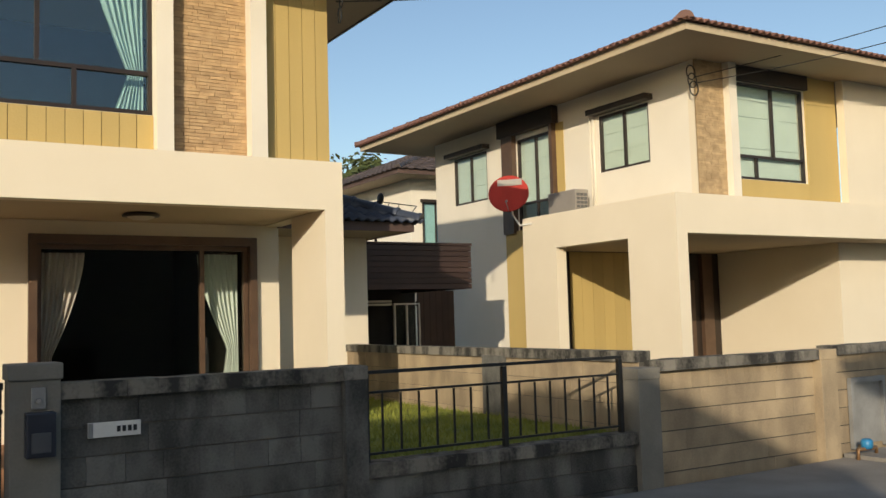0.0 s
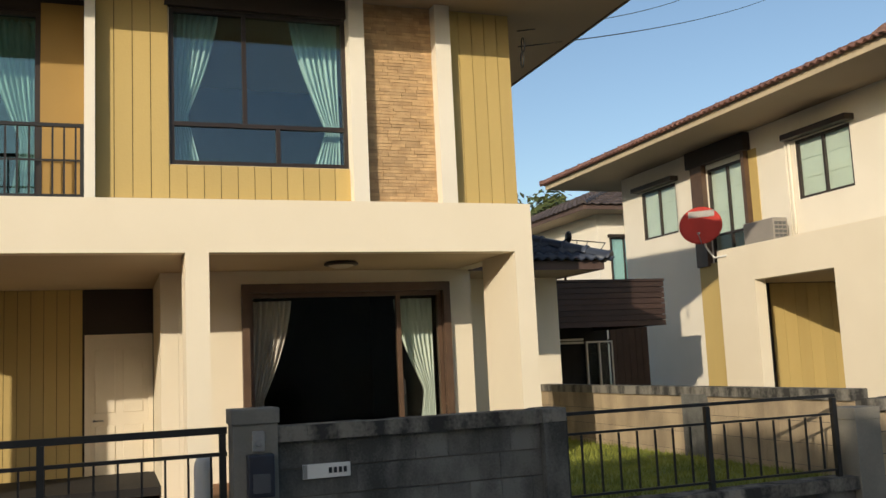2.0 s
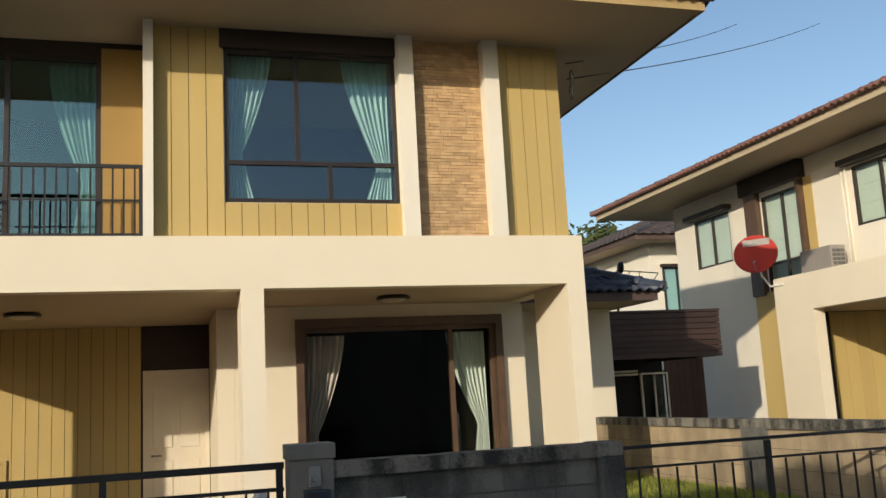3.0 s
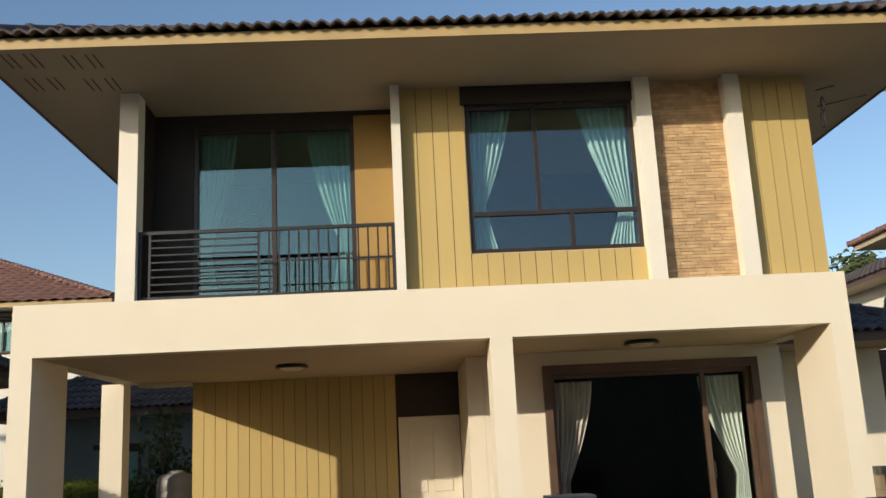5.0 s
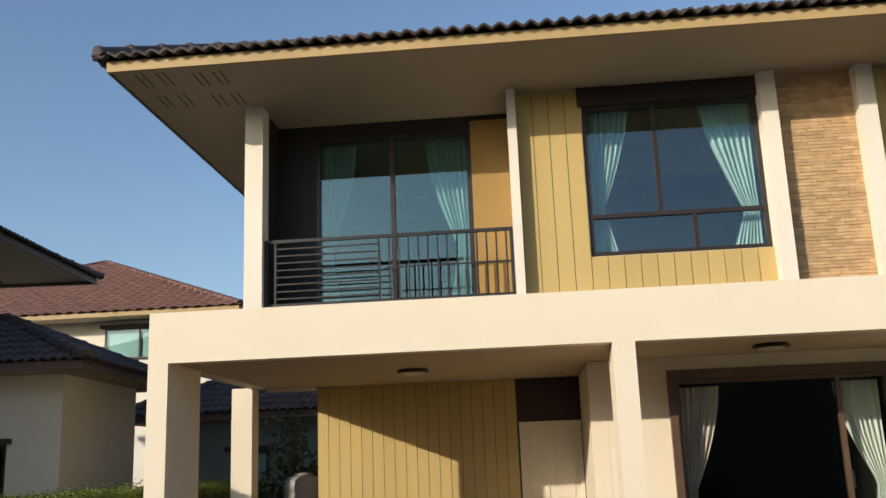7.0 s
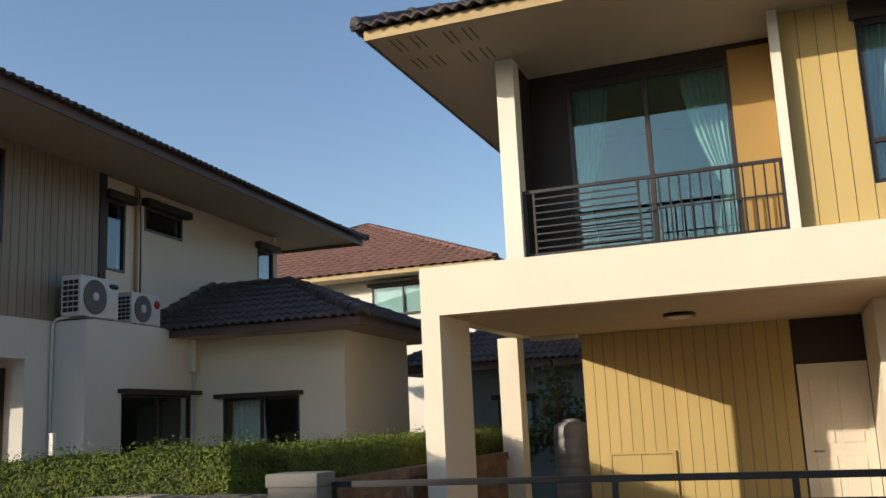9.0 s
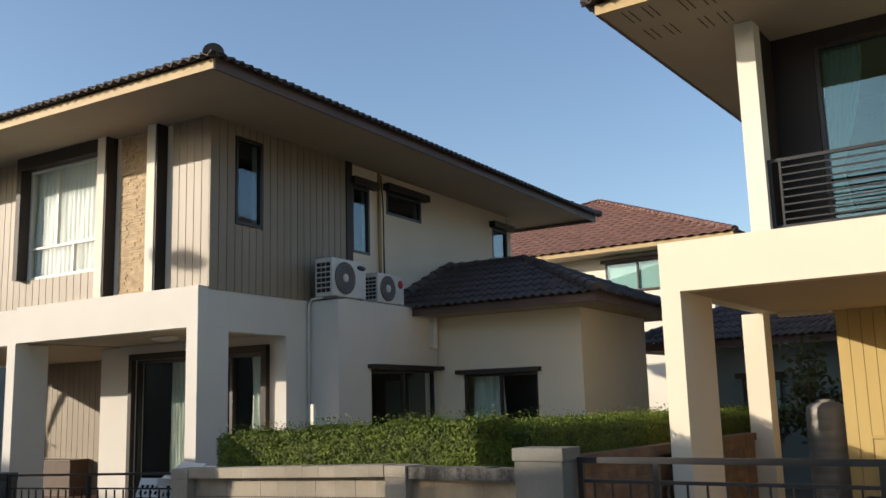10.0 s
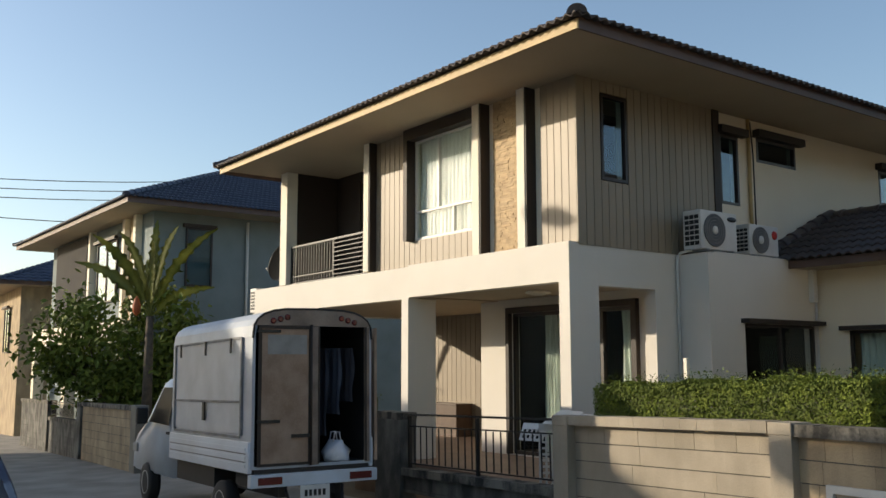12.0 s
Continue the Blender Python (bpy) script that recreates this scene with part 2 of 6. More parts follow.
def grid_wall(u0, u1, z0, z1, holes, place):
    """One joined slab with rectangular holes; place(u, d, z) gives a corner on its near (d=0) or far (d=1) face."""
    us = sorted({u0, u1, *(min(max(h[k], u0), u1) for h in holes for k in (0, 1))})
    zs = sorted({z0, z1, *(min(max(h[k], z0), z1) for h in holes for k in (2, 3))})
    bm = bmesh.new()
    vs = {}

    def v(i, d, k):
        if (i, d, k) not in vs:
            vs[i, d, k] = bm.verts.new(place(us[i], d, zs[k]))
        return vs[i, d, k]

    def solid(i, k):
        if not (0 <= i < len(us) - 1 and 0 <= k < len(zs) - 1):
            return False
        u, z = (us[i] + us[i + 1]) / 2, (zs[k] + zs[k + 1]) / 2
        return not any(h[0] < u < h[1] and h[2] < z < h[3] for h in holes)

    for i in range(len(us) - 1):
        for k in range(len(zs) - 1):
            if not solid(i, k):
                continue
            bm.faces.new((v(i, 0, k), v(i + 1, 0, k), v(i + 1, 0, k + 1), v(i, 0, k + 1)))
            bm.faces.new((v(i, 1, k + 1), v(i + 1, 1, k + 1), v(i + 1, 1, k), v(i, 1, k)))
            for (di, dk), (a, b) in (((-1, 0), ((i, k), (i, k + 1))), ((1, 0), ((i + 1, k), (i + 1, k + 1))), ((0, -1), ((i, k), (i + 1, k))), ((0, 1), ((i, k + 1), (i + 1, k + 1)))):
                if not solid(i + di, k + dk):
                    bm.faces.new((v(a[0], 0, a[1]), v(b[0], 0, b[1]), v(b[0], 1, b[1]), v(a[0], 1, a[1])))
    bmesh.ops.recalc_face_normals(bm, faces=bm.faces)
    return bm


def wall_y(x0, x1, y0, y1, z0, z1, holes=()):
    """A wall that stands along x, with rectangular holes (x0, x1, z0, z1)."""
    return grid_wall(x0, x1, z0, z1, holes, lambda u, d, z: (u, y1 if d else y0, z))


def wall_x(y0, y1, x0, x1, z0, z1, holes=()):
    """A wall that stands along y, with holes (y0, y1, z0, z1)."""
    return grid_wall(y0, y1, z0, z1, holes, lambda u, d, z: (x1 if d else x0, u, z))


UNIT = {}


def unit_mesh(mat):
    """A chamfered block of size one that pieces share."""
    if mat.name not in UNIT:
        bm = boxes((-0.5, 0.5, -0.5, 0.5, -0.5, 0.5))
        me = bpy.data.meshes.new("piece")
        bm.to_mesh(me)
        bm.free()
        me.materials.append(mat)
        UNIT[mat.name] = me
    return UNIT[mat.name]


def piece(name, mat, parent, x0, x1, y0, y1, z0, z1, tilt=0.0):
    ob = new(name, unit_mesh(mat))
    ob.parent = parent
    ob.location = Vector(((x0 + x1) / 2, (y0 + y1) / 2, (z0 + z1) / 2)) - origin(parent)
    ob.scale = (x1 - x0, y1 - y0, z1 - z0)
    return ob


def planks_y(parent, mat, y, x0, x1, z0, z1, step=0.165, thick=0.022, name="siding", gap=0.0036):
    """Upright planks on a wall that faces -y: a dark backing and single boards."""
    back = part(name, boxes((x0, x1, y, y + 0.02, z0, z1)), M_GROOVE, parent, "upright painted plank cladding")
    n = max(1, round((x1 - x0) / step))
    w = (x1 - x0) / n
    for i in range(n):
        piece("plank", mat, back, x0 + i * w + gap, x0 + (i + 1) * w - gap, y - thick, y - 0.001, z0 + 0.002, z1 - 0.002)
    return back


def planks_x(parent, mat, x, y0, y1, z0, z1, step=0.165, thick=0.022, gap=0.006):
    """Upright planks on a wall that faces +x."""
    back = part("siding", boxes((x - 0.02, x, y0, y1, z0, z1)), M_GROOVE, parent, "upright painted plank cladding")
    n = max(1, round((y1 - y0) / step))
    w = (y1 - y0) / n
    for i in range(n):
        piece("plank", mat, back, x + 0.001, x + thick, y0 + i * w + gap, y0 + (i + 1) * w - gap, z0 + 0.002, z1 - 0.002)
    return back


def stone_panel(parent, mat, y, x0, x1, z0, z1, row=0.05, seed=1):
    """A panel of thin split stones in uneven courses on a wall that faces -y."""
    rnd = random.Random(seed)
    back = part("stone_panel", boxes((x0, x1, y, y + 0.02, z0, z1)), M_SLIP, parent, "split stone cladding in thin courses")
    n = round((z1 - z0) / row)
    h = (z1 - z0) / n
    for i in range(n):
        at = x0
        while at < x1 - 0.01:
            w = min(rnd.uniform(0.11, 0.21), x1 - at)
            if x1 - at - w < 0.06:
                w = x1 - at
            piece("stone", mat, back, at + 0.0015, at + w - 0.0015, y - rnd.choice((0.006, 0.009, 0.012, 0.016)), y - 0.001, z0 + i * h + 0.002, z0 + (i + 1) * h - 0.002)
            at += w
    return back


def window(parent, side, at, a0, a1, z0, z1, bars=(), sills=(), frame=M_FRAME, glass=M_GLASS, depth=0.06, bar=0.045, name="window"):
    """A glazed window in a wall that faces -y (side 'y') or +x ('x') or -x ('-x'), at that plane; bars: (a, z0, z1) uprights, sills: (z, a0, a1) rails."""
    root = new(name)
    root.empty_display_size = 0.2
    root.parent = parent
    root.matrix_parent_inverse = Matrix.Translation(-origin(parent))

    def bb(p0, p1, q0, q1, o0, o1):
        if side == "y":
            return (p0, p1, at + o0, at + o1, q0, q1)
        if side == "x":
            return (at - o1, at - o0, p0, p1, q0, q1)
        return (at + o0, at + o1, p0, p1, q0, q1)

    part("window_frame", boxes(bb(a0, a1, z1 - bar, z1, 0, depth), bb(a0, a1, z0, z0 + bar, 0, depth), bb(a0, a0 + bar, z0 + bar, z1 - bar, 0, depth), bb(a1 - bar, a1, z0 + bar, z1 - bar, 0, depth)), frame, root)
    for a, b0, b1 in bars:
        part("mullion", boxes(bb(a - bar * 0.5, a + bar * 0.5, b0 + 0.002, b1 - 0.002, 0.003, depth - 0.003)), frame, root)
    for z, b0, b1 in sills:
        part("rail", boxes(bb(b0, b1, z - bar * 0.5, z + bar * 0.5, 0.002, depth - 0.002)), frame, root)
    pane = part("pane", boxes(bb(a0 + 0.01, a1 - 0.01, z0 + 0.01, z1 - 0.01, depth * 0.5, depth * 0.5 + 0.006)), glass, root)
    pane.visible_shadow = False
    return root


def curtain(x0, x1, y, z0, z1, mat, tie=None, lean=0.0, label="", axis="y", waves=7, depth=0.05, open_top=1.0):
    """A hanging cloth in folds; tie: the height at which it is gathered, lean: towards which side (-1, 1)."""
    ob_bm = bmesh.new()
    nu, nv = waves * 8, 24
    rows = []
    for j in range(nv + 1):
        z = z1 + (z0 - z1) * j / nv
        k = 1.0
        if tie is not None:
            top = z1 - tie
            if z > tie:
                s = (z1 - z) / top
                k = 1 - 0.72 * s ** 1.6
            else:
                k = 0.28 + 0.25 * min(1, (tie - z) / max(0.3, tie - z0))
        row = []
        for i in range(nu + 1):
            u = i / nu
            w = x1 - x0
            fixed = x0 if lean < 0 else x1
            x = x0 + u * w
            x = fixed + (x - fixed) * k
            d = depth * (0.4 + 0.6 * k) * math.sin(u * waves * 2 * math.pi + 0.6 * math.sin(j * 0.3 + i)) 
            row.append(ob_bm.verts.new((x, y + d, z) if axis == "y" else (y + d, x, z)))
        rows.append(row)
    for r0, r1 in zip(rows[:-1], rows[1:]):
        for i in range(nu):
            ob_bm.faces.new((r0[i], r0[i + 1], r1[i + 1], r1[i])).smooth = True
    ob = part("curtain", ob_bm, mat)
    return tagged(ob, label, "curtain")


def tile_sheet(bm, origin, along, up, length, rise, c0, c1, period=0.21, course=0.33, amp=0.044, skip=0):
    """Wavy tile courses on one slope: u runs along the eave, v up the slope; the sides draw in by c0 and c1 for each unit of v."""
    o, a, u = Vector(origin), Vector(along), Vector(up)
    nrm = a.cross(u).normalized()
    n = max(1, math.ceil(rise / course))
    for j in range(skip, n):
        v0, v1 = j * course - (0.03 if j else 0), min((j + 1) * course, rise)
        lo, hi = c0 * v0, length - c1 * v0
        if hi - lo < period / 4:
            break
        lo1, hi1 = c0 * v1, length - c1 * v1
        if hi1 < lo1:
            lo1 = hi1 = (lo1 + hi1) / 2
        k0, k1 = math.floor(lo / (period / 6)), math.ceil(hi / (period / 6))
        prev = None
        for k in range(k0, k1 + 1):
            s = min(max(k * period / 6, lo), hi)
            s1 = min(max(k * period / 6, lo1), hi1)
            wave = amp * (0.5 + 0.5 * math.cos(2 * math.pi * k / 6)) ** 0.8
            p0 = bm.verts.new(o + a * s + u * v0 + nrm * (wave + 0.045))
            pb = bm.verts.new(o + a * s + u * v0 + nrm * (wave + (0.008 if j else 0.025)))
            p1 = bm.verts.new(o + a * s1 + u * v1 + nrm * (wave + 0.015))
            if prev:
                bm.faces.new((prev[0], p0, p1, prev[2])).smooth = True
                bm.faces.new((prev[1], pb, p0, prev[0]))
            pu = None
            if not j:
                pu = bm.verts.new(o + a * s + u * (v0 + 0.16) + nrm * (wave - 0.004))
                if prev:
                    bm.faces.new((prev[3], pu, pb, prev[1])).smooth = True
            prev = (p0, pb, p1, pu)


TILES = {}


def ridge_tile(parent, mat, a, b, r=0.11, step=0.34):
    """Half-round cap tiles from a down to b, each a piece of its own."""
    if mat.name not in TILES:
        bm = bmesh.new()
        prof = []
        for x, rr in ((0, 1.12), (0.12, 1.12), (0.125, 1.0), (1.0, 0.92)):
            prof.append([bm.verts.new((x, rr * math.cos(t), rr * 0.9 * math.sin(t))) for t in [math.pi * i / 8 for i in range(9)]])
        for r0, r1 in zip(prof[:-1], prof[1:]):
            for i in range(8):
                bm.faces.new((r0[i], r0[i + 1], r1[i + 1], r1[i])).smooth = True
        bm.faces.new(prof[0])
        bm.faces.new(prof[-1][::-1])
        bmesh.ops.recalc_face_normals(bm, faces=bm.faces)
        me = bpy.data.meshes.new("ridge_tile")
        bm.to_mesh(me)
        bm.free()
        me.materials.append(mat)
        TILES[mat.name] = me
    a, b = Vector(a), Vector(b)
    d = (b - a).normalized()
    n = max(1, round((b - a).length / step))
    st = (b - a).length / n
    side = Vector((0, 0, 1)).cross(d).normalized()
    upv = d.cross(side)
    at = origin(parent)
    for i in range(n):
        ob = new("ridge_tile", TILES[mat.name])
        ob.parent = parent
        rot = Matrix((d, side, upv)).transposed().to_4x4()
        ob.matrix_basis = Matrix.Translation(b - d * (i * st) - at) @ rot @ Matrix.Rotation(math.pi, 4, "Z") @ Matrix.Diagonal((st * 1.08, r, r, 1))


def hip_roof(parent, x0, x1, y0, y1, z, pitch, mat, fascia_front=M_FASCIA, fascia_side=M_FASCIAB, wall=None, fh=0.16, soffit_mat=M_SOFFIT, cap=0.11, coarse=False, drop=0.012, cut=None):
    """A hipped tile roof over the eave rectangle; its soffit lies at z. cut: the x of a wall that it runs against."""
    t = math.tan(radians(pitch))
    cx, cy = (x1 - x0), (y1 - y0)
    half = min(cx, cy) / 2
    zt = z + fh
    top = zt + half * t
    if cx >= cy:
        ra, rb = Vector((x0 + half, (y0 + y1) / 2, top)), Vector((x1 - half, (y0 + y1) / 2, top))
    else:
        ra, rb = Vector(((x0 + x1) / 2, y0 + half, top)), Vector(((x0 + x1) / 2, y1 - half, top))
    sl = math.hypot(1, t)
    cs, sn = 1 / sl, t / sl
    bm = bmesh.new()
    ov = 0.09
    rise = half * sl + ov
    co = dict(period=0.15, course=0.33) if not coarse else dict(period=0.34, course=0.4)
    for o, a, u, ln in (((x0 - ov, y0 - ov, zt), (1, 0, 0), (0, cs, sn), cx), ((x1 + ov, y1 + ov, zt), (-1, 0, 0), (0, -cs, sn), cx),
                        ((x1 + ov, y0 - ov, zt), (0, 1, 0), (-cs, 0, sn), cy), ((x0 - ov, y1 + ov, zt), (0, -1, 0), (cs, 0, sn), cy)):
        tile_sheet(bm, Vector(o) - Vector((0, 0, ov * t + 0.025)), a, u, ln + 2 * ov, rise, cs, cs, **co)
    def trim(mesh):
        if cut is not None:
            bmesh.ops.bisect_plane(mesh, geom=list(mesh.verts) + list(mesh.edges) + list(mesh.faces), plane_co=(cut, 0, 0), plane_no=(1, 0, 0), clear_inner=True)
    trim(bm)
    roof = part("roof", bm, mat, parent, "wavy concrete tile roof")
    bm = bmesh.new()
    low = [bm.verts.new(p) for p in ((x0 + 0.004, y0 + 0.004, zt - 0.032), (x1 - 0.004, y0 + 0.004, zt - 0.032), (x1 - 0.004, y1 - 0.004, zt - 0.032), (x0 + 0.004, y1 - 0.004, zt - 0.032))]
    va = bm.verts.new(ra - Vector((0, 0, 0.036)))
    vb = bm.verts.new(rb - Vector((0, 0, 0.036))) if (rb - ra).length > 0.01 else va
    order = ((0, 1, va, vb), (1, 2, vb, vb), (2, 3, vb, va), (3, 0, va, va)) if cx >= cy else ((0, 1, va, va), (1, 2, va, vb), (2, 3, vb, vb), (3, 0, vb, va))
    for i, k, p, q in order:
        ring = [low[i], low[k]]
        for v in ((q, p) if cx >= cy and i == 0 else (p, q)):
            if v not in ring:
                ring.append(v)
        bm.faces.new(ring)
    bm.faces.new(low[::-1])
    bmesh.ops.recalc_face_normals(bm, faces=bm.faces)
    trim(bm)
    part("roof_deck", bm, M_GROOVE, roof)
    if cut is not None:
        ra = Vector((cut, ra.y, ra.z))
        for y in (y0, y1):
            ridge_tile(roof, mat, ra + Vector((0.06, 0, 0.03)), (cut + 0.06, y, zt + 0.03), cap)
        x0 = cut
    for corner, end in (((x0, y0), ra), ((x1, y0), rb if cx >= cy else ra), ((x1, y1), rb), ((x0, y1), ra if cx >= cy else rb)):
        if cut is not None and corner[0] == x0:
            continue
        c = Vector((corner[0], corner[1], zt - 0.005))
        out = (c - Vector((end.x, end.y, c.z))).normalized() * 0.1
        ridge_tile(roof, mat, end - Vector((0, 0, 0.01)), c + out, cap)
    if (rb - ra).length > 0.3:
        ridge_tile(roof, mat, ra - Vector((0, 0, 0.01)), rb - Vector((0, 0, 0.01)), cap)
    part("fascia", boxes((x0, x1, y0, y0 + 0.03, z - drop, zt - 0.03)), fascia_front, parent)
    part("fascia", boxes((x0, x0 + 0.03, y0 + 0.03, y1 - 0.03, z - drop, zt)), fascia_side, parent)
    part("fascia", boxes((x1 - 0.03, x1, y0 + 0.03, y1 - 0.03, z - drop, zt)), fascia_side, parent)
    part("fascia", boxes((x0, x1, y1 - 0.03, y1, z - drop, zt)), fascia_side, parent)
    part("soffit", boxes((x0 + 0.03, x1 - 0.03, y0 + 0.03, y1 - 0.03, z, z + 0.02)), soffit_mat, parent, "pale painted soffit boards")
    return roof


def railing(parent, y, x0, x1, z0, z1, ladder, bars_at, low_rail, seed=0, name="railing"):
    """A balcony rail on a front: posts, a ladder of level bars over one stretch and uprights over the rest."""
    rail = part(name, boxes((x0, x1, y, y + 0.04, z1 - 0.035, z1), (x0, x0 + 0.04, y, y + 0.04, z0, z1 - 0.036), (x1 - 0.04, x1, y, y + 0.04, z0, z1 - 0.036), (x0 + 0.041, x1 - 0.041, y + 0.005, y + 0.035, z0 + 0.02, z0 + 0.045)), M_BLACK, parent, "black iron railing")
    l0, l1 = ladder
    for x in (l0, l1):
        piece("bar", M_BLACK, rail, x - 0.012, x + 0.012, y + 0.008, y + 0.032, z0 + 0.046, z1 - 0.036)
    n = 8
    for i in range(n):
        z = z0 + 0.06 + (z1 - z0 - 0.12) * (i + 0.5) / n
        piece("bar", M_BLACK, rail, l0 + 0.013, l1 - 0.013, y + 0.01, y + 0.03, z - 0.008, z + 0.008)
    for x in bars_at:
        piece("bar", M_BLACK, rail, x - 0.009, x + 0.009, y + 0.011, y + 0.029, z0 + 0.046, z1 - 0.036)
    piece("bar", M_BLACK, rail, min(bars_at) - 0.05, max(bars_at) + 0.05, y + 0.004, y + 0.010, low_rail - 0.01, low_rail + 0.01)
    return rail


def ceiling_lamp(x, y, z, rim=M_FRAME):
    root = thing("ceiling_lamp", (x, y, z - 0.07), "round frosted ceiling lamp under the painted soffit", "lamp", "soffit lamps")
    bm = bmesh.new()
    lathe(bm, [(0.01, z - 0.075), (0.09, z - 0.07), (0.15, z - 0.045), (0.165, z - 0.03), (0.165, z - 0.02)], (x, y, 0), sides=24)
    part("shade", bm, M_LAMP, root)
    bm = bmesh.new()
    lathe(bm, [(0.16, z - 0.045), (0.2, z - 0.04), (0.2, z - 0.02), (0.17, z - 0.001)], (x, y, 0), sides=24)
    part("rim", bm, rim, root)
    return root


# ---- ground, road ----
def fall(x):
    """The street falls gently towards -x."""
    return -0.033 * min(max(-3.5 - x, 0), 60)


def sheet(y0, y1, z, bottom=-0.4):
    """Flat strips that follow the fall of the street."""
    bm = bmesh.new()
    xs = [-500, -63.5, -3.5, 500]
    for a, b in zip(xs[:-1], xs[1:]):
        v = [bm.verts.new(p) for p in ((a, y0, z + fall(a)), (b, y0, z + fall(b)), (b, y1, z + fall(b)), (a, y1, z + fall(a)))]
        bm.faces.new(v)
    bmesh.ops.remove_doubles(bm, verts=bm.verts, dist=0.001)
    r = bmesh.ops.extrude_face_region(bm, geom=list(bm.faces))
    bmesh.ops.translate(bm, verts=[e for e in r["geom"] if isinstance(e, bmesh.types.BMVert)], vec=(0, 0, bottom))
    bmesh.ops.recalc_face_normals(bm, faces=bm.faces)
    return bm


tagged(part("ground", sheet(-600, 900, -0.03), M_GROUND), "bare earth around the houses", "ground", kind="structure")
tagged(part("road", sheet(-1.5, 6.58, 0.0, -0.2), M_ROAD), "pale worn concrete road", "road", kind="structure")
tagged(part("driveway", boxes((-3.6, 1.0, 6.75, 13.9, 0.021, 0.12)), M_PAVE), "terracotta paved driveway", "paving", kind="structure")
tagged(part("terrace", boxes((1.05, 4.64, 9.8, 11.8, 0.021, 0.3)), M_PAVE), "raised tiled terrace", "paving", kind="structure")
tagged(part("terrace", boxes((-19.5, -9.3, 7.75, 12.6, -0.6, 0.1), (-14.0, -9.2, 7.25, 7.745, -0.6, -0.06)), M_TERR), "brown tiled terrace with a step", "paving", kind="structure")
tagged(part("lawn", boxes((3.3, 6.08, 6.78, 20, 0.021, 0.45)), M_GRASS), "lawn beside the house", "lawn", kind="structure")

rng = np.random.RandomState(7)
gn = 16000
gp = np.stack([rng.uniform(3.32, 6.06, gn), rng.uniform(6.78, 13.5, gn), np.full(gn, 0.45)], 1)
gd = np.stack([rng.normal(0, 0.02, gn), rng.normal(0, 0.02, gn), rng.uniform(0.025, 0.07, gn)], 1)
ga = rng.uniform(0, 2 * math.pi, gn)
gs = np.stack([np.cos(ga), np.sin(ga), np.zeros(gn)], 1) * 0.006
me = bpy.data.meshes.new("grass")
me.from_pydata(np.stack([gp - gs, gp + gs, gp + gd], 1).reshape(-1, 3).tolist(), [], np.arange(3 * gn).reshape(-1, 3).tolist())
me.materials.append(M_GRASS)
tagged(new("grass", me), "short yellowish green grass on the lawn", "grass", kind="stuff")


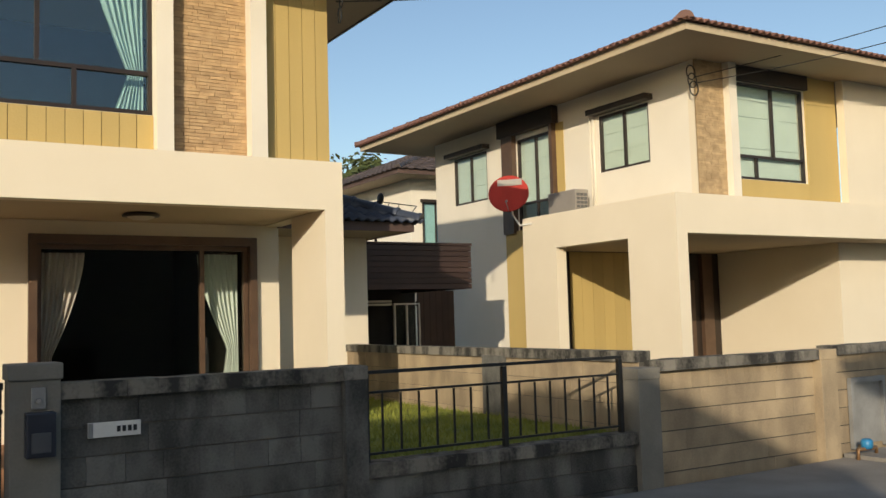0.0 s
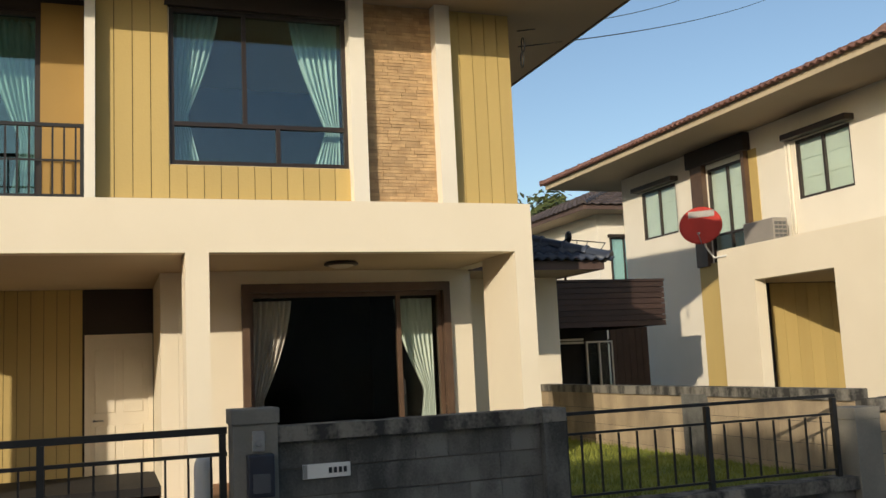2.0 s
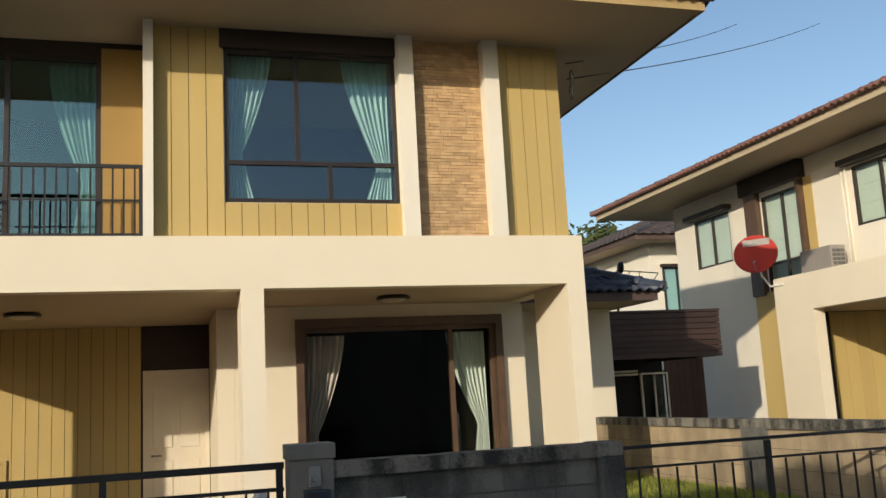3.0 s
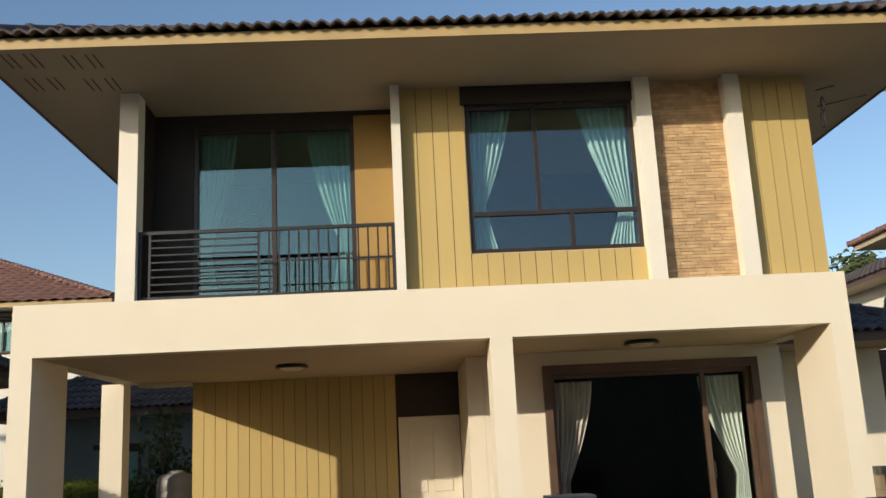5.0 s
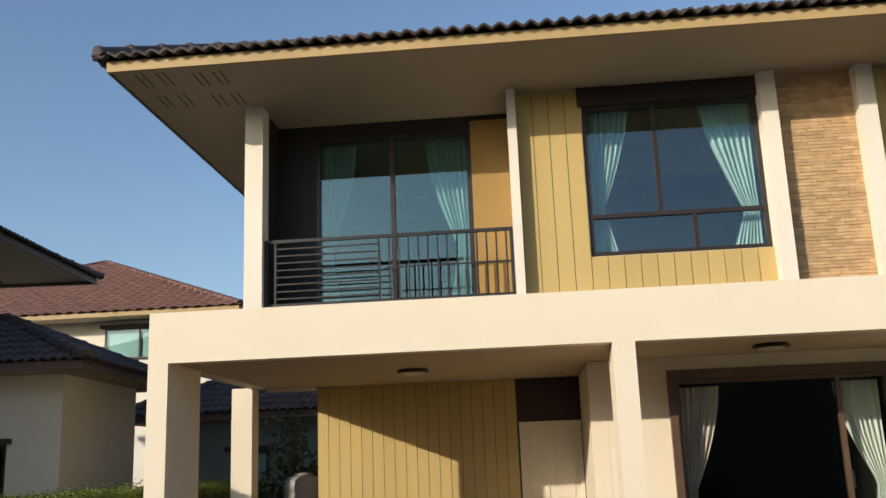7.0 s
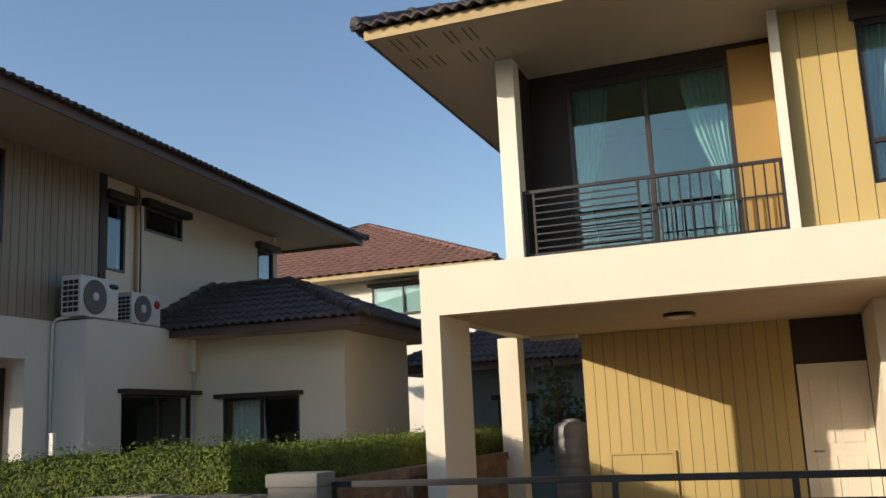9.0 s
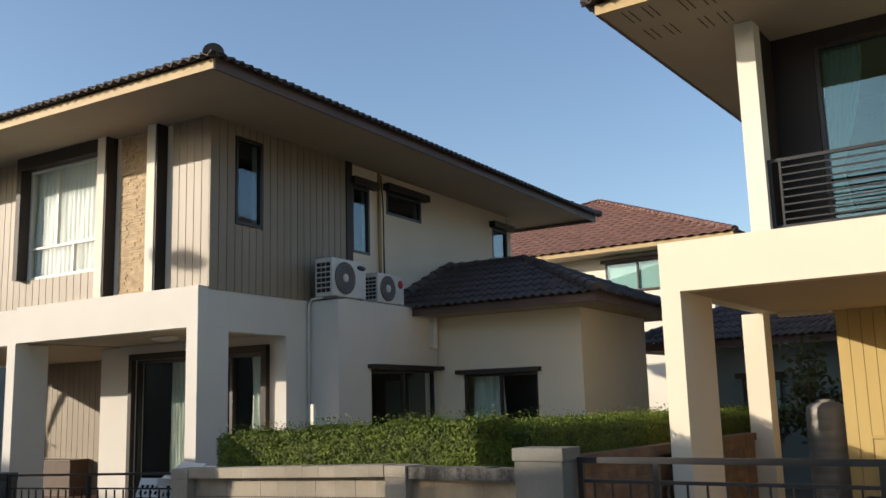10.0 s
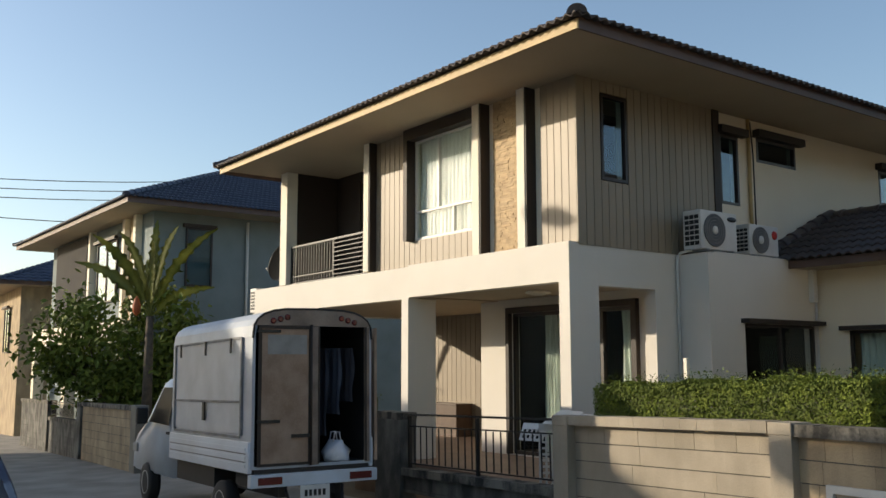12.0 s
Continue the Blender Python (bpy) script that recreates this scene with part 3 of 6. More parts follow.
# ---- the middle house ----
def middle_house():
    F, ZT, ZB, ZS = 9.86, 3.34, 2.795, 5.62
    H = thing("house", (0.3, 14, 0.02), "two-storey cream house with olive planks and a balcony", "house", "row of houses")
    part("beam", boxes((-4.05, 4.64, F, F + 0.2, ZB, ZT)), M_CREAM, H, "deep cream beam over the carport and terrace")
    part("beam", boxes((-4.05, -3.83, F + 0.2, 13.7, ZB, ZT)), M_CREAM, H)
    part("beam", boxes((4.42, 4.64, F + 0.2, 12.1, ZB, ZT)), M_CREAM, H)
    part("beam", boxes((-3.83, -3.15, 13.55, 13.75, ZB - 0.05, ZT)), M_CREAM, H)
    part("column", boxes((-4.05, -3.83, F, 10.85, 0.03, ZB)), M_CREAM, H)
    part("column", boxes((-4.28, -3.98, 13.38, 13.70, 0.03, ZB)), M_CREAM, H)
    part("column", boxes((0.83, 1.06, F, 10.4, 0.03, ZB)), M_CREAM, H)
    part("column", boxes((4.42, 4.64, F, 10.85, 0.03, ZB)), M_CREAM, H)
    part("wall", wall_x(11.8, 13.87, 0.68, 0.88, 0.03, ZB), M_CREAM, H)
    part("carport_ceiling", boxes((-3.83, 0.945, F + 0.2, 13.9, 2.80, 2.84)), M_CEIL, H)
    part("terrace_ceiling", boxes((0.945, 4.42, F + 0.2, 11.8, 2.805, 2.88)), M_CEIL, H)
    part("slab", boxes((-4.05 + 0.01, 4.63, F + 0.2, 20, 3.05, 3.3)), M_CREAM, H)
    # carport back wall with its door
    part("wall", wall_y(-3.15, 0.9, 13.93, 14.1, 0.03, 3.0, [(-0.20, 0.66, 0.12, 2.17)]), M_BROWN, H)
    sid = planks_y(H, M_OLIVE, 13.915, -3.15, -0.235, 0.12, 2.80, 0.165)
    door = part("door", boxes((-0.15, 0.61, 13.93, 13.97, 0.14, 2.12)), M_DOOR, H, "pale panelled door")
    part("door_frame", boxes((-0.21, -0.15, 13.87, 13.99, 0.12, 2.18), (0.61, 0.67, 13.87, 13.99, 0.12, 2.18), (-0.15, 0.61, 13.87, 13.99, 2.12, 2.18)), M_DOOR, door)
    for a, b in ((-0.08, 0.18), (0.28, 0.54)):
        for c, d in ((0.28, 0.95), (1.12, 1.98)):
            bm = boxes((a, b, 13.918, 13.93, c, d))
            bmesh.ops.bevel(bm, geom=[e for e in bm.edges], offset=0.006, segments=1, affect="EDGES")
            part("door_panel", bm, M_DOOR, door)
    bm = bmesh.new()
    tube(bm, (-0.09, 13.93, 1.02), (-0.09, 13.87, 1.02), 0.018)
    tube(bm, (-0.1, 13.875, 1.02), (0.03, 13.875, 1.02), 0.011)
    part("door_handle", bm, M_GREY, door, "steel lever handle")
    hatch = part("hatch", boxes((-2.81, -2.395, 13.87, 13.892, 0.2, 1.04), (-2.385, -1.96, 13.87, 13.892, 0.2, 1.04)), M_OLIVE, H, "pair of small painted cupboard doors")
    part("hatch_frame", boxes((-2.86, -2.815, 13.86, 13.892, 0.2, 1.05), (-1.955, -1.91, 13.86, 13.892, 0.2, 1.05), (-2.86, -1.91, 13.86, 13.892, 1.051, 1.09)), M_OLIVE, H)
    # terrace wall with the sliding door
    part("wall", wall_y(0.882, 4.62, 11.8, 12.0, 0.03, 3.0, [(1.64, 4.28, 0.3, 2.62)]), M_CREAM, H)
    for q in ((1.62, 1.71, 0.3, 2.64), (4.21, 4.30, 0.3, 2.64), (1.71, 4.21, 2.53, 2.64)):
        part("door_surround", boxes((q[0], q[1], 11.72, 11.8, q[2], q[3])), M_FRAMEW, H)
    window(H, "y", 11.82, 1.71, 4.21, 0.31, 2.53, [(3.62, 0.35, 2.48)], [], M_FRAMEW, M_GLASSD, 0.08, 0.055, "sliding_door")
    part("door_handle", boxes((3.645, 3.665, 11.79, 11.815, 1.2, 1.4)), M_BLACK, H, "black door pull")
    # near-black panels line the room: its darkness is painted, not lit
    part("inner_wall", boxes((1.02, 1.06, 12.02, 16, 0.3, 3.04), (4.38, 4.42, 12.02, 16, 0.3, 3.04), (1.06, 4.38, 12.02, 16, 2.98, 3.04)), M_SHADE, H)
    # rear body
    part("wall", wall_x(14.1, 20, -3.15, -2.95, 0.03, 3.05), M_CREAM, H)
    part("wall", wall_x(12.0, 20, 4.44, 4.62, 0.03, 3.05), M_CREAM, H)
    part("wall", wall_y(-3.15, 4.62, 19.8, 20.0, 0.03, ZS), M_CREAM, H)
    # floor and rear panel in near-black, so the room behind the door reads unlit
    part("floor", boxes((-2.95, 4.44, 12.0, 19.8, 0.2, 0.3)), M_SHADE, H)
    part("inner_wall", boxes((-2.9, 4.4, 16.0, 16.1, 0.3, 3.05)), M_SHADE, H)
    # upper floor
    part("wall", wall_y(-0.01, 4.56, 10.05, 10.2, ZT - 0.02, ZS, [(0.707, 2.583, 3.731, 5.408)]), M_CREAM, H)
    part("wall", wall_x(F + 0.24, 19.8, -3.0, -2.84, 3.3, ZS), M_BROWN, H)
    part("wall", wall_x(10.1, 19.8, 4.4, 4.56, 3.3, ZS), M_CREAM, H)
    part("column", boxes((-3.02, -2.82, F, F + 0.24, ZT, ZS)), M_WHITE, H)
    part("fin", boxes((-0.11, -0.01, F + 0.002, 10.6, ZT, ZS)), M_WHITE, H, "white upright fin")
    part("fin", boxes((2.585, 2.755, F + 0.002, 10.05, ZT, ZS)), M_WHITE, H, "white upright fin")
    part("fin", boxes((3.585, 3.765, F + 0.002, 10.05, ZT, ZS)), M_WHITE, H, "white upright fin")
    planks_y(H, M_OLIVE, 10.03, -0.01, 0.697, ZT - 0.02, ZS, 0.165)
    planks_y(H, M_OLIVE, 10.03, 0.697, 2.585, ZT - 0.02, 3.721, 0.165)
    planks_y(H, M_OLIVE, 10.03, 3.765, 4.56, ZT - 0.02, ZS, 0.165)
    part("lintel", boxes((0.66, 2.585, 9.98, 10.05, 5.409, ZS)), M_BROWN, H, "dark brown window head")
    stone_panel(H, M_SLIP, 10.03, 2.755, 3.585, ZT - 0.02, ZS, 0.037, 3)
    window(H, "y", 10.05, 0.707, 2.583, 3.731, 5.408, [(1.475, 4.19, 5.365), (1.82, 3.775, 4.145)], [(4.166, 0.75, 2.54)], M_FRAME)
    # balcony
    part("wall", wall_y(-2.84, -0.11, 10.6, 10.75, 3.3, ZS, [(-2.40, -0.56, 3.32, 5.46)]), M_BROWN, H)
    part("wall_panel", boxes((-0.555, -0.115, 10.58, 10.6, 3.3, 4.95 + 0.6)), M_OCHRE, H)
    window(H, "y", 10.62, -2.40, -0.56, 3.32, 5.46, [(-1.49, 3.36, 5.42)], [], M_FRAME, M_GLASST, 0.08, 0.05, "balcony_door")
    railing(H, 9.95, -2.82, -0.11, 3.34, 4.09, (-2.70, -1.56), [-1.45 + 0.105 * i for i in range(13)], 3.72)
    # upstairs partitions painted near-black as shade behind the panes
    part("inner_wall", boxes((-2.84, 4.4, 13.5, 13.6, 3.3, ZS), (-0.1, 0.0, 10.75, 13.5, 3.3, ZS)), M_SHADE, H)
    hip_roof(H, -4.08, 5.75, 8.66, 21.2, ZS, 24, M_TILE, fascia_side=M_FASCIAB, fh=0.13)
    # vent slots in the soffit corner
    for i, xv in enumerate((-3.85, -3.63, -3.27, -3.06)):
        for j in range(2):
            x, y = xv, (8.79 if i < 2 else 8.85) + j * 0.58
            part("soffit_vent", boxes((x, x + 0.014, y, y + 0.33, ZS - 0.004, ZS - 0.001), (x + 0.075, x + 0.089, y, y + 0.33, ZS - 0.004, ZS - 0.001)), M_GROOVE, H)
    # side wing with a small blue roof
    W = thing("house_wing", (5.1, 14, 0.02), "single-storey side wing with dark blue roof tiles", "house")
    part("wall", boxes((4.64, 6.5, 13.0, 17.5, 0.0, 2.789)), M_CREAM, W)
    hip_roof(W, 2.64, 6.63, 11.75, 18.2, 2.79, 24, M_TILEB, M_FASCIAB, M_FASCIAB, fh=0.14, cut=4.6)
    return H


middle_house()
ceiling_lamp(-1.46, 11.8, 2.8)
ceiling_lamp(2.65, 10.85, 2.805)


# ---- the house with the grey planks ----
GX, GF, GTURN = -9.62, 8.15, 3.95     # its front corner, and its turn, as the street bends


def turned(ob):
    """Turns a thing of the grey-planked lot about that house's front corner."""
    about = Vector((GX, GF, 0))
    m = Matrix.Translation(about) @ Matrix.Rotation(radians(GTURN), 4, "Z") @ Matrix.Translation(-about)
    ob.matrix_basis = m @ ob.matrix_basis
    return ob


def grey_house():
    """Built square to the axes: u runs from the front corner along the front, v to the back."""
    X, F, ZT, ZB, ZS = GX, GF, 3.28, 2.745, 5.61
    H = thing("house", (X - 4.3, F + 4.5, 0.02), "two-storey cream house with grey planks and two air conditioners", "house", "row of houses")

    def u(a, b):
        return X - b, X - a

    def v(a, b):
        return F + a, F + b

    part("beam", boxes((*u(0, 3.79), *v(0, 0.2), ZB, ZT)), M_PALE, H, "deep cream beam over the terrace")
    part("beam", boxes((*u(3.794, 9.7), *v(0.02, 0.22), ZB - 0.02, ZT - 0.025)), M_PALE, H, "deep cream beam over the carport")
    part("beam", boxes((*u(9.48, 9.7), *v(0.222, 4.3), ZB - 0.02, ZT - 0.025)), M_PALE, H)
    part("column", boxes((*u(0, 0.2), *v(0, 0.556), -1.2, ZB)), M_PALE, H)
    part("column", boxes((*u(3.79, 3.985), *v(0.004, 0.57), -1.2, ZB - 0.021)), M_PALE, H)
    part("column", boxes((*u(9.48, 9.7), *v(0.02, 0.9), -1.2, ZB - 0.021)), M_PALE, H)
    part("wall", wall_x(*v(0.557, 2.218), *u(0, 0.2), -1.2, ZT, [(F + 0.4, F + 1.716, 0.1, 2.705)]), M_PALE, H)
    part("wall", boxes((*u(0, 0.2), *v(0.201, 0.556), ZB + 0.001, ZT)), M_PALE, H)
    part("terrace_ceiling", boxes((*u(0.2, 3.79), *v(0.2, 1.95), 2.765, 2.80)), M_CEIL, H)
    part("carport_ceiling", boxes((*u(3.796, 9.48), *v(0.222, 4.0), 2.745, 2.78)), M_CEIL, H)
    part("wall", wall_y(*u(0.2, 4.28), *v(1.95, 2.12), -1.2, 3.0, [(*u(0.62, 3.42), 0.12, 2.52)]), M_PALE, H)
    for a, b, c, d in ((0.52, 0.62, 0.12, 2.62), (3.42, 3.50, 0.12, 2.62), (0.62, 3.42, 2.52, 2.62)):
        part("door_surround", boxes((*u(a, b), *v(1.86, 1.949), c, d)), M_BROWN, H)
    window(H, "y", F + 1.97, *u(0.62, 3.42), 0.12, 2.52, [(X - 1.32, 0.17, 2.47)], [], M_FRAME, M_GLASSD, 0.08, 0.06, "sliding_door")
    part("wall", wall_x(*v(2.12, 4.0), *u(4.08, 4.28), -1.2, 3.0), M_PALE, H)
    part("wall", wall_y(*u(4.08, 9.0), *v(4.04, 4.2), -1.2, 3.0), M_GREYP, H)
    planks_y(H, M_GREYP, F + 4.03, *u(4.285, 8.9), 0.0, 2.744, 0.17, gap=0.006)
    part("slab", boxes((*u(0.01, 9.47), *v(0.222, 9.0), 3.0, 3.24)), M_PALE, H)
    # the box under the air conditioners
    part("wall", wall_x(*v(2.218, 4.95), X + 0.356, X + 0.556, -1.2, 3.235, [(F + 3.02, F + 4.86, 0.75, 2.235)]), M_PALE, H)
    part("wall", boxes((X, X + 0.356, *v(2.218, 2.36), -1.2, 3.235)), M_PALE, H)
    part("deck", boxes((X, X + 0.556, *v(2.36, 4.95), 3.236, 3.255)), M_PALE, H)
    window(H, "x", X + 0.536, F + 3.02, F + 4.86, 0.75, 2.235, [(F + 3.95, 0.8, 2.19)], [], M_FRAME, M_GLASSD)
    part("awning", boxes((X + 0.558, X + 0.70, *v(2.93, 4.94), 2.236, 2.30)), M_BROWN, H, "dark brown window hood")
    # upper floor: front
    part("wall", wall_y(*u(0.0, 5.06), *v(0.20, 0.33), ZT - 0.02, ZS, [(*u(2.19, 3.87), 3.72, 5.42)]), M_CREAM, H)
    planks_y(H, M_GREYP, F + 0.18, *u(-0.01, 0.70), ZT - 0.02, ZS, 0.155, gap=0.006)
    planks_y(H, M_GREYP, F + 0.18, *u(3.98, 5.06), ZT - 0.02, ZS, 0.165, gap=0.006)
    planks_y(H, M_GREYP, F + 0.18, *u(2.07, 3.98), ZT - 0.02, 3.705, 0.165, gap=0.006)
    stone_panel(H, M_SLIPY, F + 0.18, *u(1.03, 1.76), ZT - 0.02, ZS, 0.037, 5)
    for a, b in ((0.71, 1.03), (1.76, 2.07), (4.92, 5.22)):
        fin = part("fin", boxes((*u(b - 0.16, b), *v(0.0, 0.2), ZT, ZS)), M_WHITE, H, "white upright fin")
        part("fin_side", boxes((*u(b - 0.19, b - 0.161), *v(0.012, 0.2), ZT, ZS)), M_BROWN, fin, "dark brown side board")
    part("lintel", boxes((*u(2.08, 3.98), *v(0.02, 0.198), 5.421, ZS)), M_BROWN, H, "dark brown window head")
    part("jamb", boxes((*u(3.872, 3.98), *v(0.02, 0.198), 3.706, 5.42)), M_BROWN, H)
    window(H, "y", F + 0.2, *u(2.19, 3.87), 3.72, 5.42, [(X - 3.21, 4.22, 5.38), (X - 2.81, 3.76, 4.17)], [(4.19, X - 3.83, X - 2.23)], M_METALW, M_GLASSC, bar=0.035)
    # upper floor: side
    U = X - 0.03
    openings = ((0.66, 1.19, 4.19, 5.43), (3.36, 3.85, 4.14, 5.26), (4.35, 5.46, 4.93, 5.33), (8.2, 8.85, 4.62, 5.27))
    part("wall", wall_x(*v(0.33, 9.0), U - 0.16, U, 3.24, ZS, [(F + a, F + b, c, d) for a, b, c, d in openings]), M_CREAM, H)
    for a, b, c, d in openings:
        window(H, "x", U + (0.045 if a < 1 else 0.01), F + a, F + b, c, d, [], [], M_FRAME, M_GLASSB, 0.07)
    for a, b, z in ((3.28, 3.98, 5.262), (4.26, 5.58, 5.332), (8.1, 9.0, 5.272)):
        part("awning", boxes((U + 0.002, U + 0.14, *v(a, b), z, z + 0.12)), M_BROWN, H, "dark brown window hood")
    for a, b, c, d in ((0.182, 0.645, 3.245, ZS), (0.645, 1.205, 3.245, 4.175), (0.645, 1.205, 5.445, ZS), (1.205, 3.15, 3.245, ZS)):
        planks_x(H, M_GREYP, U + 0.022, *v(a, b), c, d, 0.155)
    part("corner_post", boxes((U - 0.01, U + 0.06, *v(3.152, 3.31), 3.245, ZS)), M_BROWN, H)
    part("corner_post", boxes((X + 0.01, X + 0.028, *v(0.158, 0.182), ZT, ZS)), M_GREYP, H)
    # balcony
    part("wall", wall_y(*u(5.06, 8.2), *v(1.2, 1.35), 3.24, ZS, [(*u(5.5, 7.3), 3.26, 5.4)]), M_BROWN, H)
    window(H, "y", F + 1.23, *u(5.5, 7.3), 3.26, 5.4, [(X - 6.4, 3.3, 5.36)], [], M_FRAME, M_GLASS, 0.08, 0.05, "balcony_door")
    part("wall", wall_x(*v(0.25, 9.0), *u(8.22, 8.38), 3.24, ZS), M_BROWN, H)
    part("wall", wall_x(*v(0.33, 1.2), *u(5.0, 5.06), 3.24, ZS), M_BROWN, H)
    part("column", boxes((*u(8.22, 8.5), *v(0.0, 0.24), 3.26, ZS)), M_WHITE, H)
    railing(H, F + 0.1, *u(5.24, 8.2), ZT - 0.03, 4.05, u(5.30, 6.46), [X - 8.08 + 0.105 * i for i in range(16)], 3.42)
    part("wall", wall_y(*u(0.0, 9.0), *v(8.85, 9.0), 0.03, ZS), M_CREAM, H)
    part("wall", wall_x(*v(4.2, 8.85), *u(8.8, 9.0), 0.03, 3.0), M_CREAM, H)
    # added near-black partitions hold the room shade behind these windows
    part("inner_wall", boxes((*u(0.2, 8.2), *v(4.0, 4.1), 3.3, ZS), (*u(1.2, 1.3), *v(0.34, 4.0), 3.3, ZS), (*u(-0.34, 4.05), *v(5.0, 5.1), 0.1, 3.0), (*u(-0.34, 4.05), *v(2.37, 5.0), 2.95, 2.99), (*u(4.05, 4.075), *v(2.13, 5.0), 0.1, 2.94), (*u(0.2, 4.05), *v(2.13, 5.0), 0.02, 0.06)), M_SHADE, H)
    hip_roof(H, X - 8.9, X + 1.43, F - 1.2, F + 10.35, ZS, 24, M_TILE, fascia_side=M_FASCIAB, fh=0.08, drop=0.07)
    turned(H)
    # side wing
    W = thing("house_wing", (X + 1.9, F + 6.5, 0.02), "single-storey side wing with dark hipped roof", "house")
    part("wall", wall_y(X + 0.56, X + 3.2, *v(4.955, 5.12), -1.2, 3.12, [(X + 1.06, X + 2.42, 0.75, 2.15)]), M_CREAM, W)
    part("wall", wall_x(*v(5.12, 7.95), X + 3.03, X + 3.2, -1.2, 3.12), M_CREAM, W)
    part("wall", wall_y(X + 0.56, X + 3.03, *v(7.8, 7.95), -1.2, 3.12), M_CREAM, W)
    window(W, "y", F + 4.975, X + 1.06, X + 2.42, 0.75, 2.15, [(X + 1.74, 0.8, 2.11)], [], M_FRAME, M_GLASSD)
    part("awning", boxes((X + 0.97, X + 2.49, *v(4.82, 4.953), 2.152, 2.22)), M_BROWN, W, "dark brown window hood")
    # wing room darkened by an added near-black sheet behind its window
    part("inner_wall", boxes((X + 0.6, X + 3.0, *v(6.3, 6.35), 0.1, 3.0)), M_SHADE, W)
    hip_roof(W, X - 2.2, X + 3.78, F + 4.2, F + 8.55, 3.12, 23.5, M_TILE, M_FASCIAB, M_FASCIAB, fh=0.14, cut=X - 0.026)
    turned(W)
    # brown cupboard on the carport floor
    C = thing("cupboard", (X - 7.75, F + 3.75, 0.0), "low dark brown cupboard against the carport wall", "cupboard")
    part("body", soft_box(*u(7.12, 8.38), *v(3.55, 3.98), -0.5, 0.77, 0.012), M_FRAMEW, C)
    part("top", soft_box(*u(7.09, 8.41), *v(3.52, 3.985), 0.771, 0.80, 0.006), M_FRAMEW, C)
    turned(C)


grey_house()
turned(ceiling_lamp(GX - 1.7, GF + 1.0, 2.765, M_PALE))


# ---- the house with the red roof ----
def red_house():
    F, ZT, ZB, ZS = 10.7, 3.40, 2.77, 5.66
    H = thing("house", (14, 15, 0.02), "two-storey cream house with a red tile roof", "house", "row of houses")
    part("beam", boxes((10.7, 18.5, F, F + 0.2, ZB, ZT)), M_CREAM, H, "deep cream beam over the carport")
    part("beam", boxes((10.7, 10.92, F + 0.2, 14.7, ZB, ZT)), M_CREAM, H)
    part("column", boxes((10.7, 10.93, F, 11.8, 0.03, ZB)), M_CREAM, H)
    part("column", boxes((10.7, 10.93, 13.7, 14.7, 0.03, ZB)), M_CREAM, H)
    part("deck", boxes((10.92, 18.4, F + 0.2, 14.69, 3.0, 3.25), (11.66, 18.4, 14.7, 19.0, 3.0, 3.25)), M_CREAM, H)
    part("carport_ceiling", boxes((10.93, 18.4, F + 0.2, 14.6, 2.78, 2.82)), M_CEIL, H)
    part("wall", wall_y(10.93, 18.5, 14.6, 14.8, 0.03, 3.0), M_BROWN, H)
    planks_y(H, M_OLIVE, 14.59, 11.72, 13.4, 0.1, 2.77, 0.28)
    part("door", boxes((14.2, 15.1, 14.56, 14.6, 0.12, 2.2)), M_FRAMEW, H, "brown wooden door")
    part("door_surround", boxes((15.3, 15.6, 14.5, 14.6, 0.12, 2.77)), M_FRAMEW, H)
    part("wall", wall_x(11.6, 14.6, 15.9, 16.1, 0.03, 2.78), M_CREAM, H)
    part("wall", wall_y(16.1, 18.5, 11.6, 11.8, 0.03, 2.78), M_CREAM, H)
    # upper floor
    part("wall", wall_y(11.5, 15.1, 10.95, 11.1, 3.25, ZS, [(12.42, 14.2, 3.74, 5.4)]), M_CREAM, H)
    part("wall", wall_y(15.1, 17.2, 10.75, 10.9, 3.25, ZS), M_CREAM, H)
    part("wall", wall_x(11.1, 19.2, 11.5, 11.65, 3.25, ZS, [(12.02, 13.32, 4.13, 5.18), (14.68, 15.9, 3.3, 5.2), (17.02, 18.38, 4.1, 5.18)]), M_WHITE, H)
    part("wall", wall_x(14.8, 19.2, 11.5, 11.65, 0.03, 3.25), M_WHITE, H)
    part("wall", wall_y(11.65, 18.5, 19.0, 19.2, 0.03, ZS), M_CREAM, H)
    stone_panel(H, M_SLIPY, 10.94, 11.5, 12.16, 3.38, ZS, 0.04, 8)
    part("fin", boxes((12.16, 12.34, 10.8, 10.95, 3.3, ZS)), M_WHITE, H, "white upright fin")
    part("wall_panel", boxes((12.345, 14.24, 10.925, 10.949, 3.38, 3.73)), M_OLIVE, H)
    part("wall_panel", boxes((14.245, 15.1, 10.925, 10.949, 3.38, ZS)), M_OLIVE, H)
    part("lintel", boxes((12.34, 14.26, 10.86, 10.95, 5.41, ZS)), M_BROWN, H, "dark brown window head")
    window(H, "y", 10.96, 12.42, 14.2, 3.74, 5.4, [(13.4, 4.16, 5.35), (12.95, 3.78, 4.12)], [(4.14, 12.46, 14.16)], glass=M_GLASSC)
    window(H, "-x", 11.52, 12.02, 13.32, 4.13, 5.18, [(12.67, 4.17, 5.14)], [], glass=M_GLASSC)
    window(H, "-x", 11.52, 14.68, 15.9, 3.3, 5.2, [(15.29, 3.34, 5.16)], [(3.85, 14.73, 15.85)], glass=M_GLASSC)
    window(H, "-x", 11.52, 17.02, 18.38, 4.1, 5.18, [(17.7, 4.14, 5.14)], [], glass=M_GLASSC)
